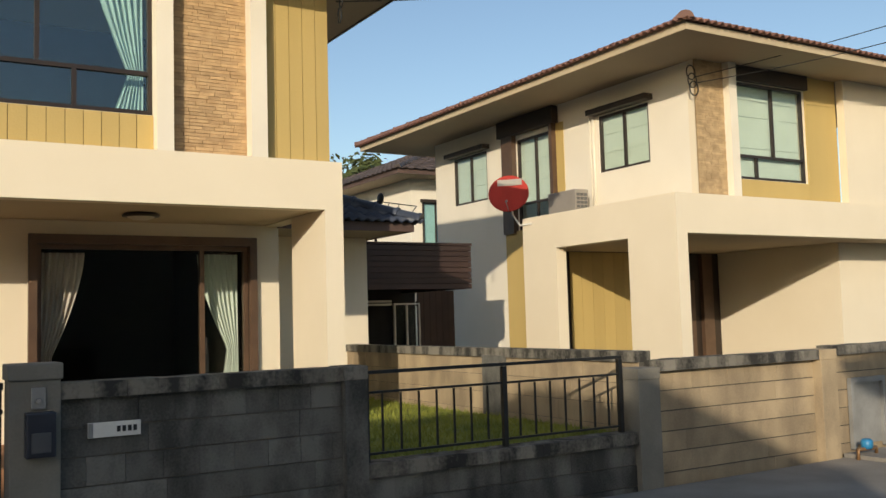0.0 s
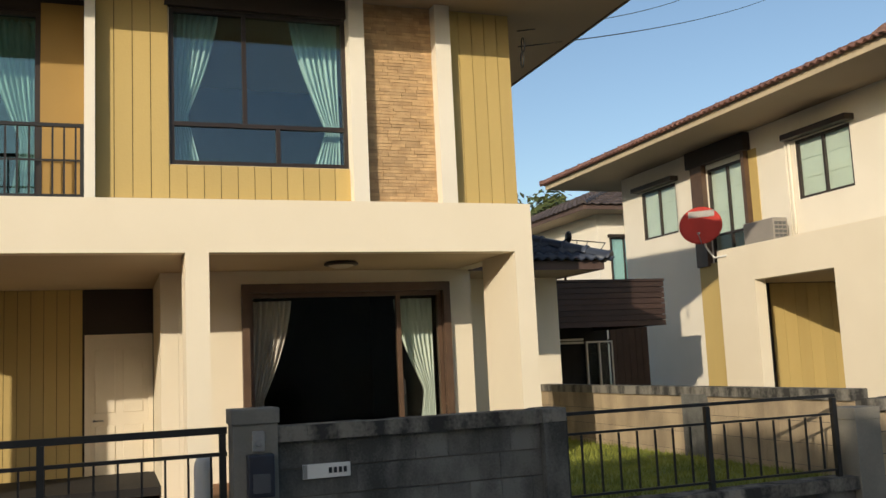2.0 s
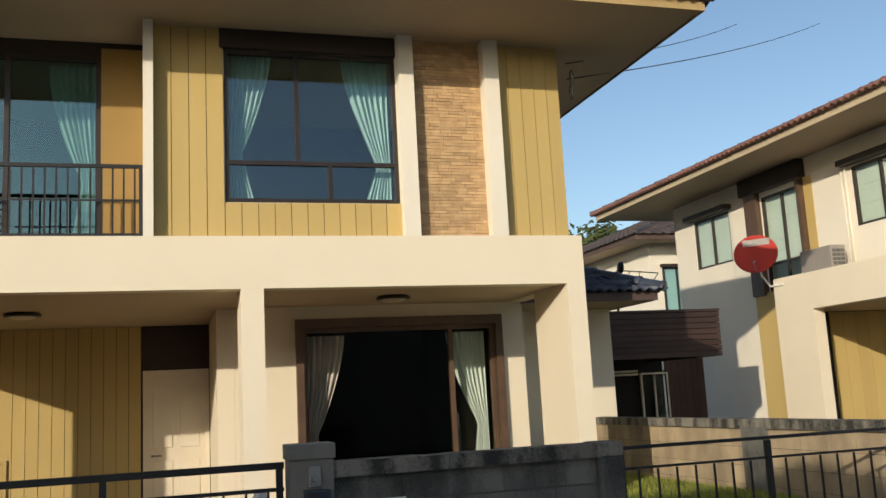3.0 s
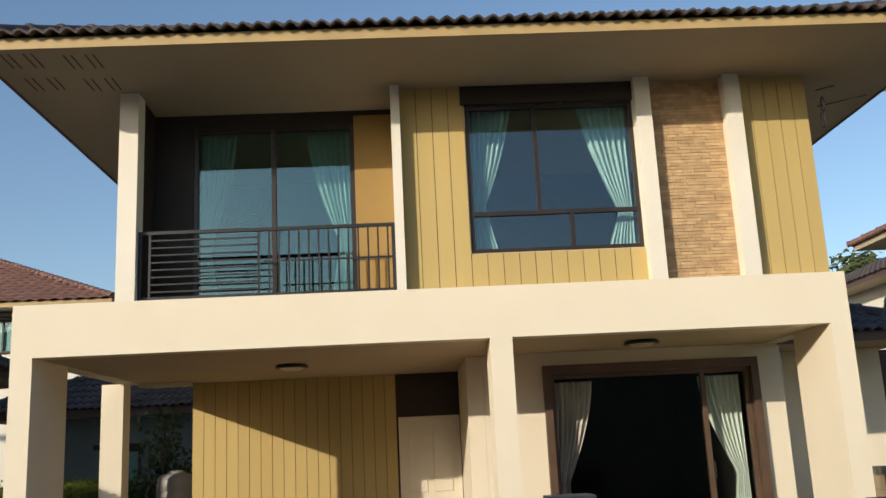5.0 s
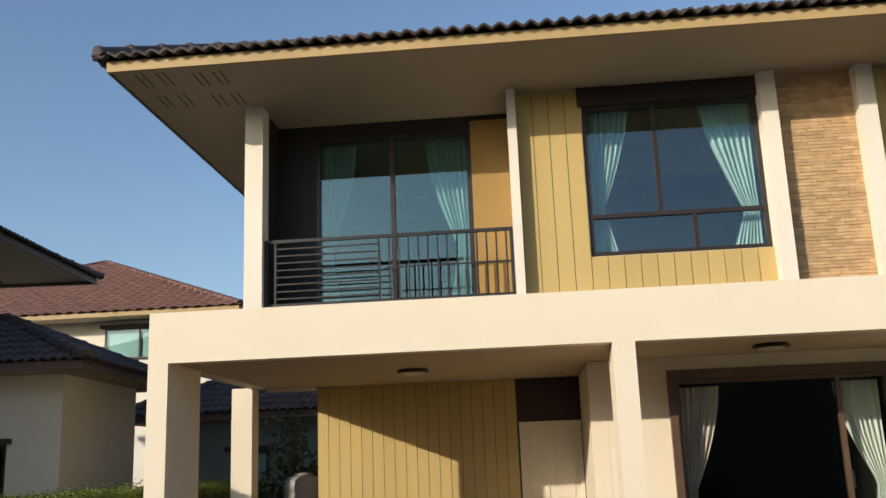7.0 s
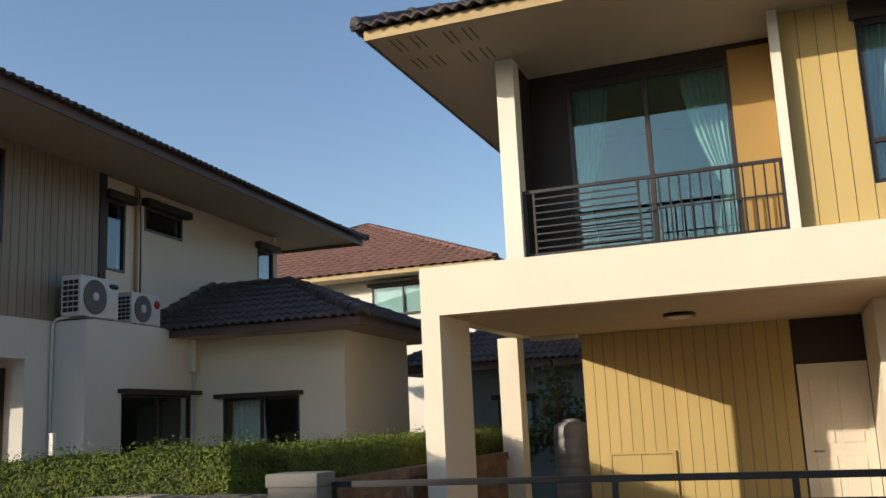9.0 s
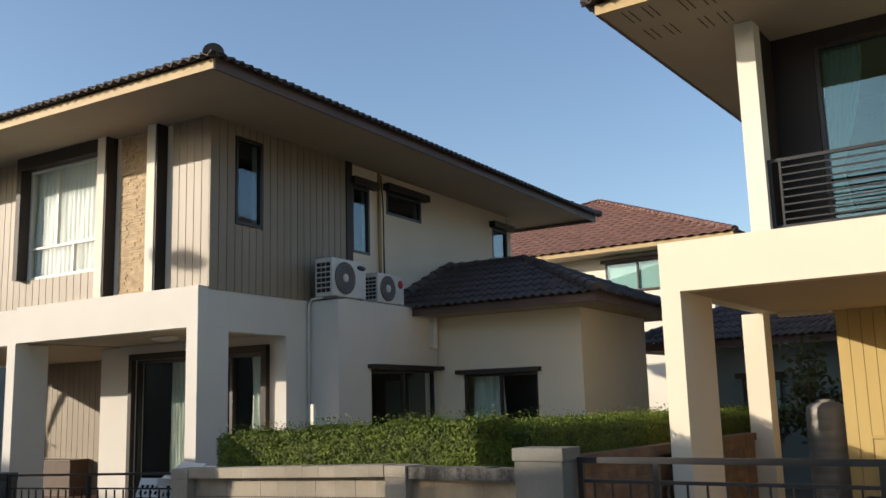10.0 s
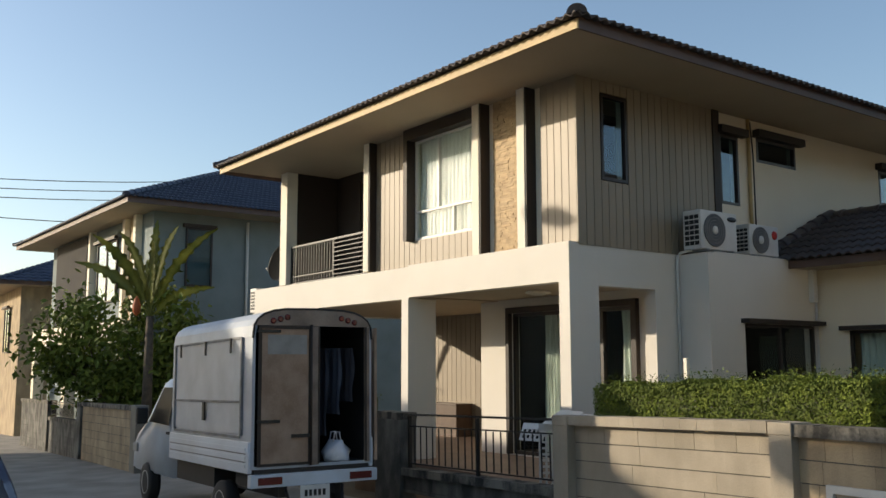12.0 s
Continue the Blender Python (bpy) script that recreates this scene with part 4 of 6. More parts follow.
    for a, b, z in ((11.9, 13.45, 5.2), (16.9, 18.5, 5.2)):
        part("awning", boxes((11.3, 11.499, a, b, z, z + 0.1)), M_BROWN, H, "dark brown window hood")
    for q in ((14.575, 14.672), (15.92, 16.3)):
        part("door_surround", boxes((11.38, 11.499, q[0], q[1], 3.25, 5.3)), M_FRAMEW, H)
    part("lintel", boxes((11.34, 11.499, 14.5, 16.4, 5.301, 5.64)), M_BROWN, H)
    blind(H, "y", 11.06, 12.45, 14.17, 3.76, 5.38)
    for a, b, c in ((12.05, 13.29, 4.15), (14.71, 15.87, 3.86), (17.05, 18.35, 4.12)):
        blind(H, "-x", 11.6, a, b, c, 5.17)
    part("pilaster", boxes((11.44, 11.498, 15.68, 16.3, 0.03, 3.3)), M_OLIVE, H, "olive painted upright panel")
    part("downpipe", pipe([(11.46, 13.43, 3.3), (11.46, 13.43, 5.2)], 0.022), M_WHITE, H)
    part("downpipe", pipe([(11.46, 13.52, 3.3), (11.46, 13.52, 5.2)], 0.018), M_WHITE, H)
    part("wall_panel", boxes((11.485, 11.499, 14.34, 14.57, 3.42, 5.3)), M_OLIVE, H)
    # near-black sheet painted for the dark rooms upstairs
    part("inner_wall", boxes((13, 18, 14.4, 14.5, 3.3, ZS)), M_SHADE, H)
    hip_roof(H, 10.15, 18.9, 9.8, 20.5, ZS, 23, M_TILER, M_CEIL, M_CEIL, fh=0.13)
    return H


red_house()


# ---- fences, piers, gates ----
def block_wall(x0, x1, y, z1, mat, label, course=0.185, length=1.05, cop=0.10, base=-0.05, ledge=True, coping=M_COPING, seed=1, recess=0.0):
    """A wall of concrete blocks along x with a coping; it faces -y."""
    rnd = random.Random(seed)
    W = thing("fence_wall", ((x0 + x1) / 2, y + 0.06, 0), label, "fence wall", "street fences")
    part("core", boxes((x0, x1, y + recess + 0.012, y + recess + 0.08, base, z1 - cop)), M_MORTAR, W)
    zt = z1 - cop
    n = math.ceil((zt - base) / course)
    for i in range(n):
        z_hi, z_lo = zt - i * course, max(base, zt - (i + 1) * course)
        if z_hi - z_lo < 0.03:
            break
        span = 0.24 if i == 0 or (mat is M_BLOCK and i == 2) else length
        at = x0 - span * (0.0 if i == 0 else rnd.uniform(0, 0.8))
        while at < x1 - 0.01:
            a, b = max(at, x0), min(at + span, x1)
            if b - a > 0.03:
                piece("block", mat, W, a + 0.0015, b - 0.0015, y + recess + rnd.uniform(-0.002, 0.003), y + recess + 0.011, z_lo + 0.007, z_hi - 0.003)
            at += span
    at = x0
    while at < x1 - 0.01:
        w = 0.2 if x1 - at > 0.3 else x1 - at
        piece("coping_block", coping, W, at + 0.001, at + w - 0.001, y - 0.045 + rnd.uniform(-0.002, 0.002), y + 0.165, zt + 0.001, z1 + rnd.uniform(-0.003, 0.003))
        at += w
    return W


def pier(x0, x1, y, z1, mat=M_PIER, cap=True, label="grey rendered fence pier"):
    P = thing("fence_pier", ((x0 + x1) / 2, y + 0.08, 0), label, "pier", "fence piers")
    part("shaft", soft_box(x0, x1, y - 0.06, y + 0.2, -0.6, z1 - 0.1, 0.006), mat, P)
    if not cap:
        part("cap", soft_box(x0 - 0.004, x1 + 0.004, y - 0.066, y + 0.206, z1 - 0.1, z1, 0.006), M_COPING if mat is M_BLOCK else mat, P)
    else:
        part("cap", soft_box(x0 - 0.012, x1 + 0.012, y - 0.075, y + 0.215, z1 - 0.1, z1, 0.008), mat, P)
    return P


def bar_fence(x0, x1, y, z0, z1, mid, step, label, posts=(), name="fence_rail", frames=0.035, slope=0.0):
    """An iron rail on a low wall: top rail, a second rail, uprights below it and posts."""
    R = thing(name, ((x0 + x1) / 2, y, z0), label, "railing")
    def rail(z, r):
        bm = bmesh.new()
        v = box(bm, x0, x1, y - r, y + r, z - r, z + r)
        return bm
    part("top_rail", rail(z1, 0.013), M_BLACK, R)
    part("middle_rail", rail(mid, 0.009), M_BLACK, R)
    part("bottom_rail", rail(z0 + 0.06, 0.009), M_BLACK, R)
    for x in (x0 + 0.02, x1 - 0.02, *posts):
        part("post", boxes((x - 0.02, x + 0.02, y - 0.02, y + 0.02, z0 - 0.03, z1 - 0.017)), M_BLACK, R)
    n = round((x1 - x0) / step)
    for i in range(1, n):
        x = x0 + (x1 - x0) * i / n
        piece("bar", M_BLACK, R, x - 0.007, x + 0.007, y - 0.007, y + 0.007, z0 + 0.073, mid - 0.013)
    return R


FY = 6.65
pier(0.875, 1.165, FY, 1.35)
block_wall(1.165, 3.09, FY, 1.22, M_BLOCK, "weathered grey concrete block fence wall", seed=2)
pier(3.09, 3.27, FY + 0.0, 1.225, M_BLOCK, False, "weathered grey block pier of the street fence")
block_wall(3.27, 5.93, FY, 0.50, M_BLOCK, "low weathered block wall under a railing", seed=3)
bar_fence(3.29, 5.84, FY + 0.06, 0.50, 1.165, 1.015, 0.158, "black iron railing on a low wall", (4.57,))
pier(5.93, 6.19, FY, 1.06, M_PIER, False, "grey rendered pier of the street fence")
block_wall(6.21, 8.45, FY, 1.12, M_BLOCKY, "tan concrete block fence wall, half in shade", seed=4, recess=0.04)
pier(8.45, 8.7, FY, 1.12, M_BLOCKY, False, "tan block pier of the street fence")
block_wall(8.7, 16.0, FY + 0.01, 1.15, M_BLOCKY, "tan concrete block fence wall", seed=5)


def sloped(ob, angle=1.5):
    """Leans a fence with the fall of the street, about its end at +x."""
    ob.rotation_euler = (0, radians(-angle), 0)
    return ob


pier(-4.03, -3.61, FY, 1.31)
w = block_wall(-5.1, -4.03, FY, 1.15, M_BLOCKY, "tan concrete block fence wall by the gate", seed=6, length=0.45, recess=0.03)
pier(-5.32, -5.1, FY, 1.16, M_BLOCKP, False, "pale block pier of the street fence")
w = sloped(block_wall(-7.88, -5.32, FY, 1.13, M_BLOCKP, "pale painted block fence wall in the sun", seed=7, coping=M_BLOCKP, recess=0.05))
pier(-8.12, -7.88, FY, 1.09, M_BLOCKP, False, "pale block pier of the street fence")
sloped(block_wall(-11.4, -8.12, FY, 0.28, M_BLOCK, "low block wall under a railing", seed=8))
sloped(bar_fence(-11.35, -8.15, FY + 0.06, 0.28, 0.995, 0.84, 0.155, "black iron railing beside the terrace", (-9.7,)))
pier(-12.1, -11.4, FY, 0.98, M_BLOCK, False, "dark grey gate pier of the street fence")
sloped(block_wall(-15.5, -12.1, FY, 0.85, M_BLOCK, "dark block fence wall behind the truck", seed=9))

# sliding gate of the middle house
G = thing("sliding_gate", (-1.35, FY + 0.15, 0.05), "long black iron sliding gate, shut", "gate")
part("top_rail", boxes((-3.58, 0.86, FY + 0.12, FY + 0.17, 1.19, 1.235)), M_BLACK, G)
part("middle_rail", boxes((-3.58, 0.86, FY + 0.13, FY + 0.16, 1.045, 1.07)), M_BLACK, G)
part("bottom_rail", boxes((-3.58, 0.86, FY + 0.12, FY + 0.17, 0.06, 0.11)), M_BLACK, G)
for x in (-3.56, -2.95, -1.43, -0.28, 0.83):
    part("post", boxes((x - 0.022, x + 0.022, FY + 0.125, FY + 0.165, 0.111, 1.189)), M_BLACK, G)
for i in range(30):
    x = -3.45 + i * 0.145
    piece("bar", M_BLACK, G, x - 0.007, x + 0.007, FY + 0.138, FY + 0.152, 0.112, 1.044)

P = thing("gate_post", (0.72, FY + 0.32, 0.12), "short white rounded post behind the gate", "post")
bm = bmesh.new()
lathe(bm, [(0.062, 0.11), (0.062, 0.95), (0.056, 1.0), (0.04, 1.03), (0.01, 1.045)], (0.72, FY + 0.32, 0), "z", 20)
part("post", bm, M_METALW, P)

# bell, letter box, number plate
B = thing("door_bell", (1.035, FY - 0.07, 1.14), "small white door bell on the pier", "bell")
part("plate", soft_box(0.995, 1.075, FY - 0.085, FY - 0.061, 1.075, 1.205, 0.006), M_GREY, B)
bm = bmesh.new()
lathe(bm, [(0.016, FY - 0.098), (0.02, FY - 0.086)], (1.035, 0, 1.125), "y", 14)
part("button", bm, M_GREY, B)
B = thing("letter_box", (1.04, FY - 0.1, 0.93), "dark blue steel letter box on the pier", "letter box")
M_DIM2 = material("dull_window", (0.09, 0.095, 0.10), 0.3, (0.07, 0.07, 0.08), 5, 70, 0.02)
M_NAVY = material("navy_paint", (0.025, 0.03, 0.045), 0.35, (0.02, 0.022, 0.032), 5, 70, 0.03)
part("body", soft_box(0.955, 1.125, FY - 0.16, FY - 0.061, 0.79, 1.06, 0.012), M_NAVY, B)
part("flap", soft_box(0.985, 1.095, FY - 0.168, FY - 0.161, 0.82, 0.94, 0.003), M_DIM2, B)
B = thing("number_plate", (1.49, FY - 0.02, 0.91), "pale house number plate on the wall", "sign")
part("plate", soft_box(1.33, 1.655, FY - 0.02, FY - 0.003, 0.865, 0.96, 0.004), M_METALW, B)
part("edge", boxes((1.331, 1.36, FY - 0.023, FY - 0.0205, 0.868, 0.957)), M_GREY, B)
for i in range(4):
    x = 1.505 + i * 0.034
    part("mark", boxes((x, x + 0.022, FY - 0.0235, FY - 0.0205, 0.895, 0.932)), M_BLACK, B)

# white framed panel on the tan wall
B = thing("wall_panel", (-4.53, FY - 0.01, 0.4), "white framed steel panel on the fence wall", "panel")
part("sheet", boxes((-4.75, -4.3, FY - 0.016, FY - 0.006, 0.15, 0.63)), M_BLOCKP, B)
for b in ((-4.82, -4.76, 0.08, 0.7), (-4.29, -4.23, 0.08, 0.7)):
    part("frame", boxes((b[0], b[1], FY - 0.04, FY - 0.006, b[2], b[3])), M_METALW, B)
for z in (0.08, 0.64):
    part("frame", boxes((-4.759, -4.291, FY - 0.04, FY - 0.006, z, z + 0.06)), M_METALW, B)

# water meter cupboard and tap
B = thing("meter_cupboard", (9.2, FY, 0.3), "grey steel meter cupboard in the fence", "cupboard")
part("door", boxes((8.98, 9.48, FY - 0.012, FY - 0.004, 0.1, 0.74)), M_GREY, B)
for b in ((8.93, 8.98, 0.06, 0.8), (9.48, 9.53, 0.06, 0.8)):
    part("frame", boxes((b[0], b[1], FY - 0.05, FY - 0.004, b[2], b[3])), M_GREY, B)
part("frame", boxes((8.981, 9.479, FY - 0.05, FY - 0.004, 0.745, 0.8)), M_GREY, B)
B = thing("water_meter", (8.85, FY - 0.25, 0.0), "blue water meter on brass pipes", "water meter")
M_BLUE = material("blue_plastic", (0.03, 0.25, 0.5), 0.4)
M_BRASS = material("brass", (0.35, 0.2, 0.1), 0.4, metal=0.6)
bm = bmesh.new()
lathe(bm, [(0.05, 0.1), (0.06, 0.13), (0.06, 0.18), (0.04, 0.2)], (8.85, FY - 0.25, 0), "z", 14)
part("dial", bm, M_BLUE, B)
part("pipes", pipe([(8.7, FY - 0.25, -0.02), (8.7, FY - 0.25, 0.1), (9.0, FY - 0.25, 0.1), (9.0, FY - 0.25, -0.02)], 0.02), M_BRASS, B)


# garden walls between the lots
def garden_wall(x, y0, y1, z1, mat, label, seed, face=-1, name="garden_wall", course=0.2, length=0.4, limit=300):
    rnd = random.Random(seed)
    W = thing(name, (x, (y0 + y1) / 2, 0), label, "garden wall")
    part("core", boxes((x, x + 0.1, y0, y1, -0.6, z1 - 0.1)), M_MORTAR, W)
    n = math.ceil((z1 - 0.1) / course)
    for i in range(n):
        zh = z1 - 0.1 - i * course
        at = y0 - (length / 2 if i % 2 else 0)
        while at < y1:
            a, b = max(at, y0), min(at + length, y1)
            if b - a > 0.03:
                xx = (x - 0.008, x - 0.001) if face < 0 else (x + 0.101, x + 0.108)
                piece("block", mat, W, xx[0], xx[1], a + 0.003, b - 0.003, max(0, zh - course) + 0.003, zh - 0.002)
            at += length
    part("coping", boxes((x - 0.04, x + 0.14, y0, y1, z1 - 0.1, z1)), M_COPING if mat is not M_BRICKW else M_BRICKW, W)
    return W


garden_wall(6.15, 6.8, 19.0, 1.2, M_BLOCKY, "tan block garden wall, partly in shade", 11)
part("garden_pier", boxes((6.08, 6.14, 8.9, 9.3, 0, 1.12)), M_BLOCK).name = "garden_pier"
tagged(bpy.data.objects["garden_pier"], "dark block pier of the garden wall", "pier")
garden_wall(-4.35, 7.7, 13.5, 1.16, M_BRICKW, "red brick garden wall under a hedge", 12, 1, course=0.09, length=0.22)

# drain strip of dry leaves at the road edge is part of the road
tagged(part("kerb", boxes((8.75, 16, FY - 0.6, FY - 0.05, -0.02, 0.04)), M_ROAD), "low concrete apron by the meters", "kerb", kind="structure")


# ---- houses behind ----
def plain_house(x0, x1, y0, y1, zs, pitch, roof, wall, over, label, windows=(), base=-1.0, front=M_FASCIA, coarse=True, inside=M_BLIND):
    H = thing("house", ((x0 + x1) / 2, (y0 + y1) / 2, 0), label, "house", "row of houses")
    part("wall", boxes((x0, x1, y0, y1, base, zs)), wall, H)
    hip_roof(H, x0 - over, x1 + over, y0 - over, y1 + over, zs, pitch, roof, front, front, coarse=coarse)
    for side, at, a0, a1, c0, c1 in windows:
        window(H, side, at, a0, a1, c0, c1, [((a0 + a1) / 2, c0 + 0.05, c1 - 0.05)], [], M_FRAME, M_GLASS)
        if side == "y":
            # given the near-black inside, this sheet stands for an unlit room, not a blind
            part("blind", boxes((a0 + 0.05, a1 - 0.05, at + 0.072, at + 0.078, c0 + 0.05, c1 - 0.05)), inside, H)
            part("awning", boxes((a0 - 0.1, a1 + 0.1, at - 0.12, at - 0.002, c1, c1 + 0.1)), M_BROWN, H)
    return H


plain_house(15.2, 24, 27.0, 37, 6.2, 22, M_TILE, M_WHITE, 1.0, "cream house with a grey tile roof behind the garden", (("y", 26.9, 15.6, 16.6, 3.6, 5.4),), front=M_FASCIAB)
plain_house(-22.0, -9.0, 26.3, 39.3, 6.03, 23, M_TILER, M_WHITE, 1.0, "pale house with a red-brown tile roof", (("y", 26.2, -12.3, -10.2, 4.9, 5.8), ("y", 26.2, -10.0, -9.5, 0.6, 1.9)))
plain_house(-7.5, -2.2, 18.6, 24, 2.62, 24, M_TILE, M_BLUEW, 0.6, "low grey wing with a dark tile roof", (("y", 18.5, -5.95, -5.2, 0.9, 2.0),), front=M_FASCIAB, coarse=False)
lefth = plain_house(-37.3, -26.45, 8.35, 17, 6.0, 23, M_TILEB, M_BLUEW, 1.1, "blue-grey two-storey house with dark blue tiles", (("y", 8.25, -31.4, -29.4, 3.6, 5.5),), base=-3, front=M_FASCIAB, coarse=False, inside=M_SHADE)
part("beam", boxes((-37.3, -26.9, 7.75, 8.34, 2.3, 2.9)), M_CREAM, lefth)
for x in (-37.2, -33, -27.3):
    part("column", boxes((x, x + 0.35, 7.75, 8.1, -3, 2.3)), M_CREAM, lefth)
for x in (-28.6, -27.6, -32.1):
    part("fin", boxes((x, x + 0.22, 8.15, 8.349, 2.9, 6.0)), M_WHITE, lefth, "white upright fin")
part("stone_panel", boxes((-28.35, -27.65, 8.3, 8.349, 2.9, 6.0)), M_SLIPY, lefth)
# solid near-black panel: the balcony's shade as paint, no recess is cut
part("balcony_recess", boxes((-36.2, -32.4, 8.2, 8.349, 2.95, 5.9)), M_SHADE, lefth, "near-black panel painted as balcony shade")
window(lefth, "x", -26.37, 9.3, 10.1, 3.9, 5.6, [], [], M_FRAME, M_GLASSB, 0.07)
part("awning", boxes((-26.448, -26.3, 9.2, 10.2, 5.6, 5.7)), M_BROWN, lefth, "dark brown window hood")
part("wall_band", boxes((-26.448, -26.41, 8.35, 17, 2.55, 2.7)), M_BLUEW, lefth)
turned(lefth)
plain_house(-60, -43, 6.2, 16, 5.0, 23, M_TILEB, M_BLOCKY, 1.1, "cream house with a blue tile roof down the street", (("y", 6.1, -47, -45.5, 2.2, 4.2), ("y", 6.1, -52, -50, 2.2, 4.2)), base=-4, front=M_FASCIAB, inside=M_SHADE)

# houses over the road, which shade the fences
plain_house(-16.2, -8.05, -9.7, -6.3, 5.25, 30, M_TILE, M_CREAM, 0.8, "cream house across the road", (), -1)
plain_house(-40, -21.6, -9.7, -6.3, 5.25, 30, M_TILE, M_CREAM, 0.8, "cream house across the road", (), -3)
plain_house(-1.9, 12, -9.7, -6.3, 5.25, 30, M_TILER, M_CREAM, 0.8, "cream house across the road", (), -1)


# an added, unseen slab over the road: its sloping top shapes the fence shadow
BLOCKER = thing("house", (-7.0, -8.0, 0), "unseen slab with a sloping top that casts the fence shadow", "house", "row of houses")
bm = bmesh.new()
ring = [[bm.verts.new((x, y, z)) for x, z in ((-8.15, -1.0), (-5.6, -1.0), (-5.6, 5.25), (-8.15, 6.4))] for y in (-8.1, -7.9)]
bm.faces.new(ring[0])
bm.faces.new(ring[1][::-1])
for i in range(4):
    bm.faces.new((ring[0][i], ring[1][i], ring[1][(i + 1) % 4], ring[0][(i + 1) % 4]))
bmesh.ops.recalc_face_normals(bm, faces=bm.faces)
part("wall", bm, M_CREAM, BLOCKER)
bm = boxes((0, 2.85, -8.2, -7.8, 0, 0.06))
bm.transform(Matrix.Translation((-8.18, 0, 6.43)) @ Matrix.Rotation(math.atan2(1.15, 2.55), 4, "Y"))
part("roof", bm, M_TILE, BLOCKER)


# ---- slatted canopy ----
C = thing("slatted_canopy", (8.0, 14.3, 0), "dark brown slatted canopy in the side yard", "canopy")
part("roof_sheet", boxes((6.6, 9.05, 13.98, 16.5, 2.80, 2.84)), M_PLANKD, C)
for x in (6.66, 8.9):
    part("bracket", boxes((x, x + 0.06, 14.06, 16.48, 2.66, 2.76)), M_PLANKD, C)
for i in range(8):
    z = 2.05 + i * 0.094
    piece("slat", M_PLANKD, C, 6.6, 9.04, 14.0 - 0.006 * (i % 2), 14.03, z, z + 0.082)
    piece("slat", M_PLANKD, C, 9.01, 9.04 + 0.006 * (i % 2), 14.04, 16.5, z, z + 0.082)
part("slat_backing", boxes((6.6, 9.0, 14.031, 14.05, 2.06, 2.79), (8.98, 9.009, 14.051, 16.49, 2.06, 2.79)), M_PLANKD, C)
# back wall is near-black in place of the shade under the canopy
part("back_wall", boxes((6.6, 9.31, 16.5, 16.6, 0, 2.8)), M_SHADE, C)
F2 = thing("yard_fence", (9.75, 16.45, 0), "dark brown plank fence across the side yard", "fence")
part("rail", boxes((9.32, 10.17, 16.45, 16.5, 0.3, 0.4), (9.32, 10.17, 16.45, 16.5, 1.8, 1.9)), M_PLANKD, F2)
for i in range(6):
    piece("plank", M_PLANKD, F2, 9.32 + i * 0.143, 9.455 + i * 0.143, 16.42, 16.449, 0.0, 2.1)
window(C, "y", 16.4, 8.78, 9.36, 0.3, 1.86, [(9.07, 0.35, 1.82)], [], M_METALW, M_GLASSD, bar=0.03, name="yard_door")
part("louvre", boxes((8.1, 8.7, 16.35, 16.4, 1.88, 1.92), (8.1, 8.7, 16.35, 16.4, 1.82, 1.86)), M_METALW, C, "white louvre slats")


# aerial on the canopy roof
A = thing("aerial", (7.33, 14.3, 2.841), "dark television aerial with a long boom on the canopy", "aerial")
part("mast", pipe([(7.33, 14.3, 2.841), (7.33, 14.3, 3.1), (7.38, 14.3, 3.56)], 0.022), M_BLACK, A)
bm = bmesh.new()
lathe(bm, [(0.001, 7.40), (0.07, 7.405), (0.1, 7.43), (0.1, 7.45), (0.07, 7.43), (0.001, 7.42)], (0, 14.3, 3.60), "x", 18)
part("reflector", bm, M_BLACK, A)
part("boom", pipe([(7.43, 14.3, 3.55), (8.14, 14.3, 3.50)], 0.009, 6), M_BLACK, A)
part("boom", pipe([(7.6, 14.3, 3.42), (8.0, 14.3, 3.33), (8.14, 14.3, 3.50)], 0.009, 6), M_BLACK, A)
for x in (7.6, 7.8):
    part("strut", pipe([(x, 14.3, 3.54), (x - 0.04, 14.3, 3.40)], 0.007, 6), M_BLACK, A)

# ---- curtains ----
curtain(0.76, 1.25, 10.27, 3.8, 5.6, M_CURTG, 4.3, -1, "pale green curtain tied to one side")
curtain(1.99, 2.54, 10.27, 3.8, 5.6, M_CURTG, 4.2, 1, "pale green curtain tied to one side")
curtain(1.76, 2.28, 12.1, 0.35, 2.45, M_CURTC, 1.2, -1, "cream striped curtain tied to one side")
curtain(3.64, 4.16, 12.1, 0.35, 2.45, M_CURTG, 1.25, 1, "pale green curtain tied to one side")
curtain(-2.36, -1.95, 10.84, 3.35, 5.42, M_CURTG, 4.1, -1, "pale green curtain tied to one side")
curtain(-1.12, -0.62, 10.84, 3.35, 5.42, M_CURTG, 4.1, 1, "pale green curtain tied to one side")
turned(curtain(GX - 3.85, GX - 2.2, GF + 0.31, 3.74, 5.41, M_CURTW, None, 0, "white drawn curtain hanging behind the glass", waves=16, depth=0.018))
turned(curtain(GX - 3.0, GX - 2.6, GF + 2.35, 0.16, 2.48, M_CURTG, None, 0, "pale green curtain hanging behind the glass", waves=6))
turned(curtain(GX - 1.1, GX - 0.68, GF + 2.2, 0.16, 2.48, M_CURTG, None, 0, "pale green curtain hanging behind the glass", waves=4))
turned(curtain(GX - 6.3, GX - 5.55, GF + 1.5, 3.3, 5.35, M_CURTG, None, 0, "pale green curtain hanging behind the glass", waves=7))
turned(curtain(GX + 1.1, GX + 1.7, GF + 5.2, 0.8, 2.12, M_CURTG, None, 0, "pale green curtain hanging behind the glass", waves=6))


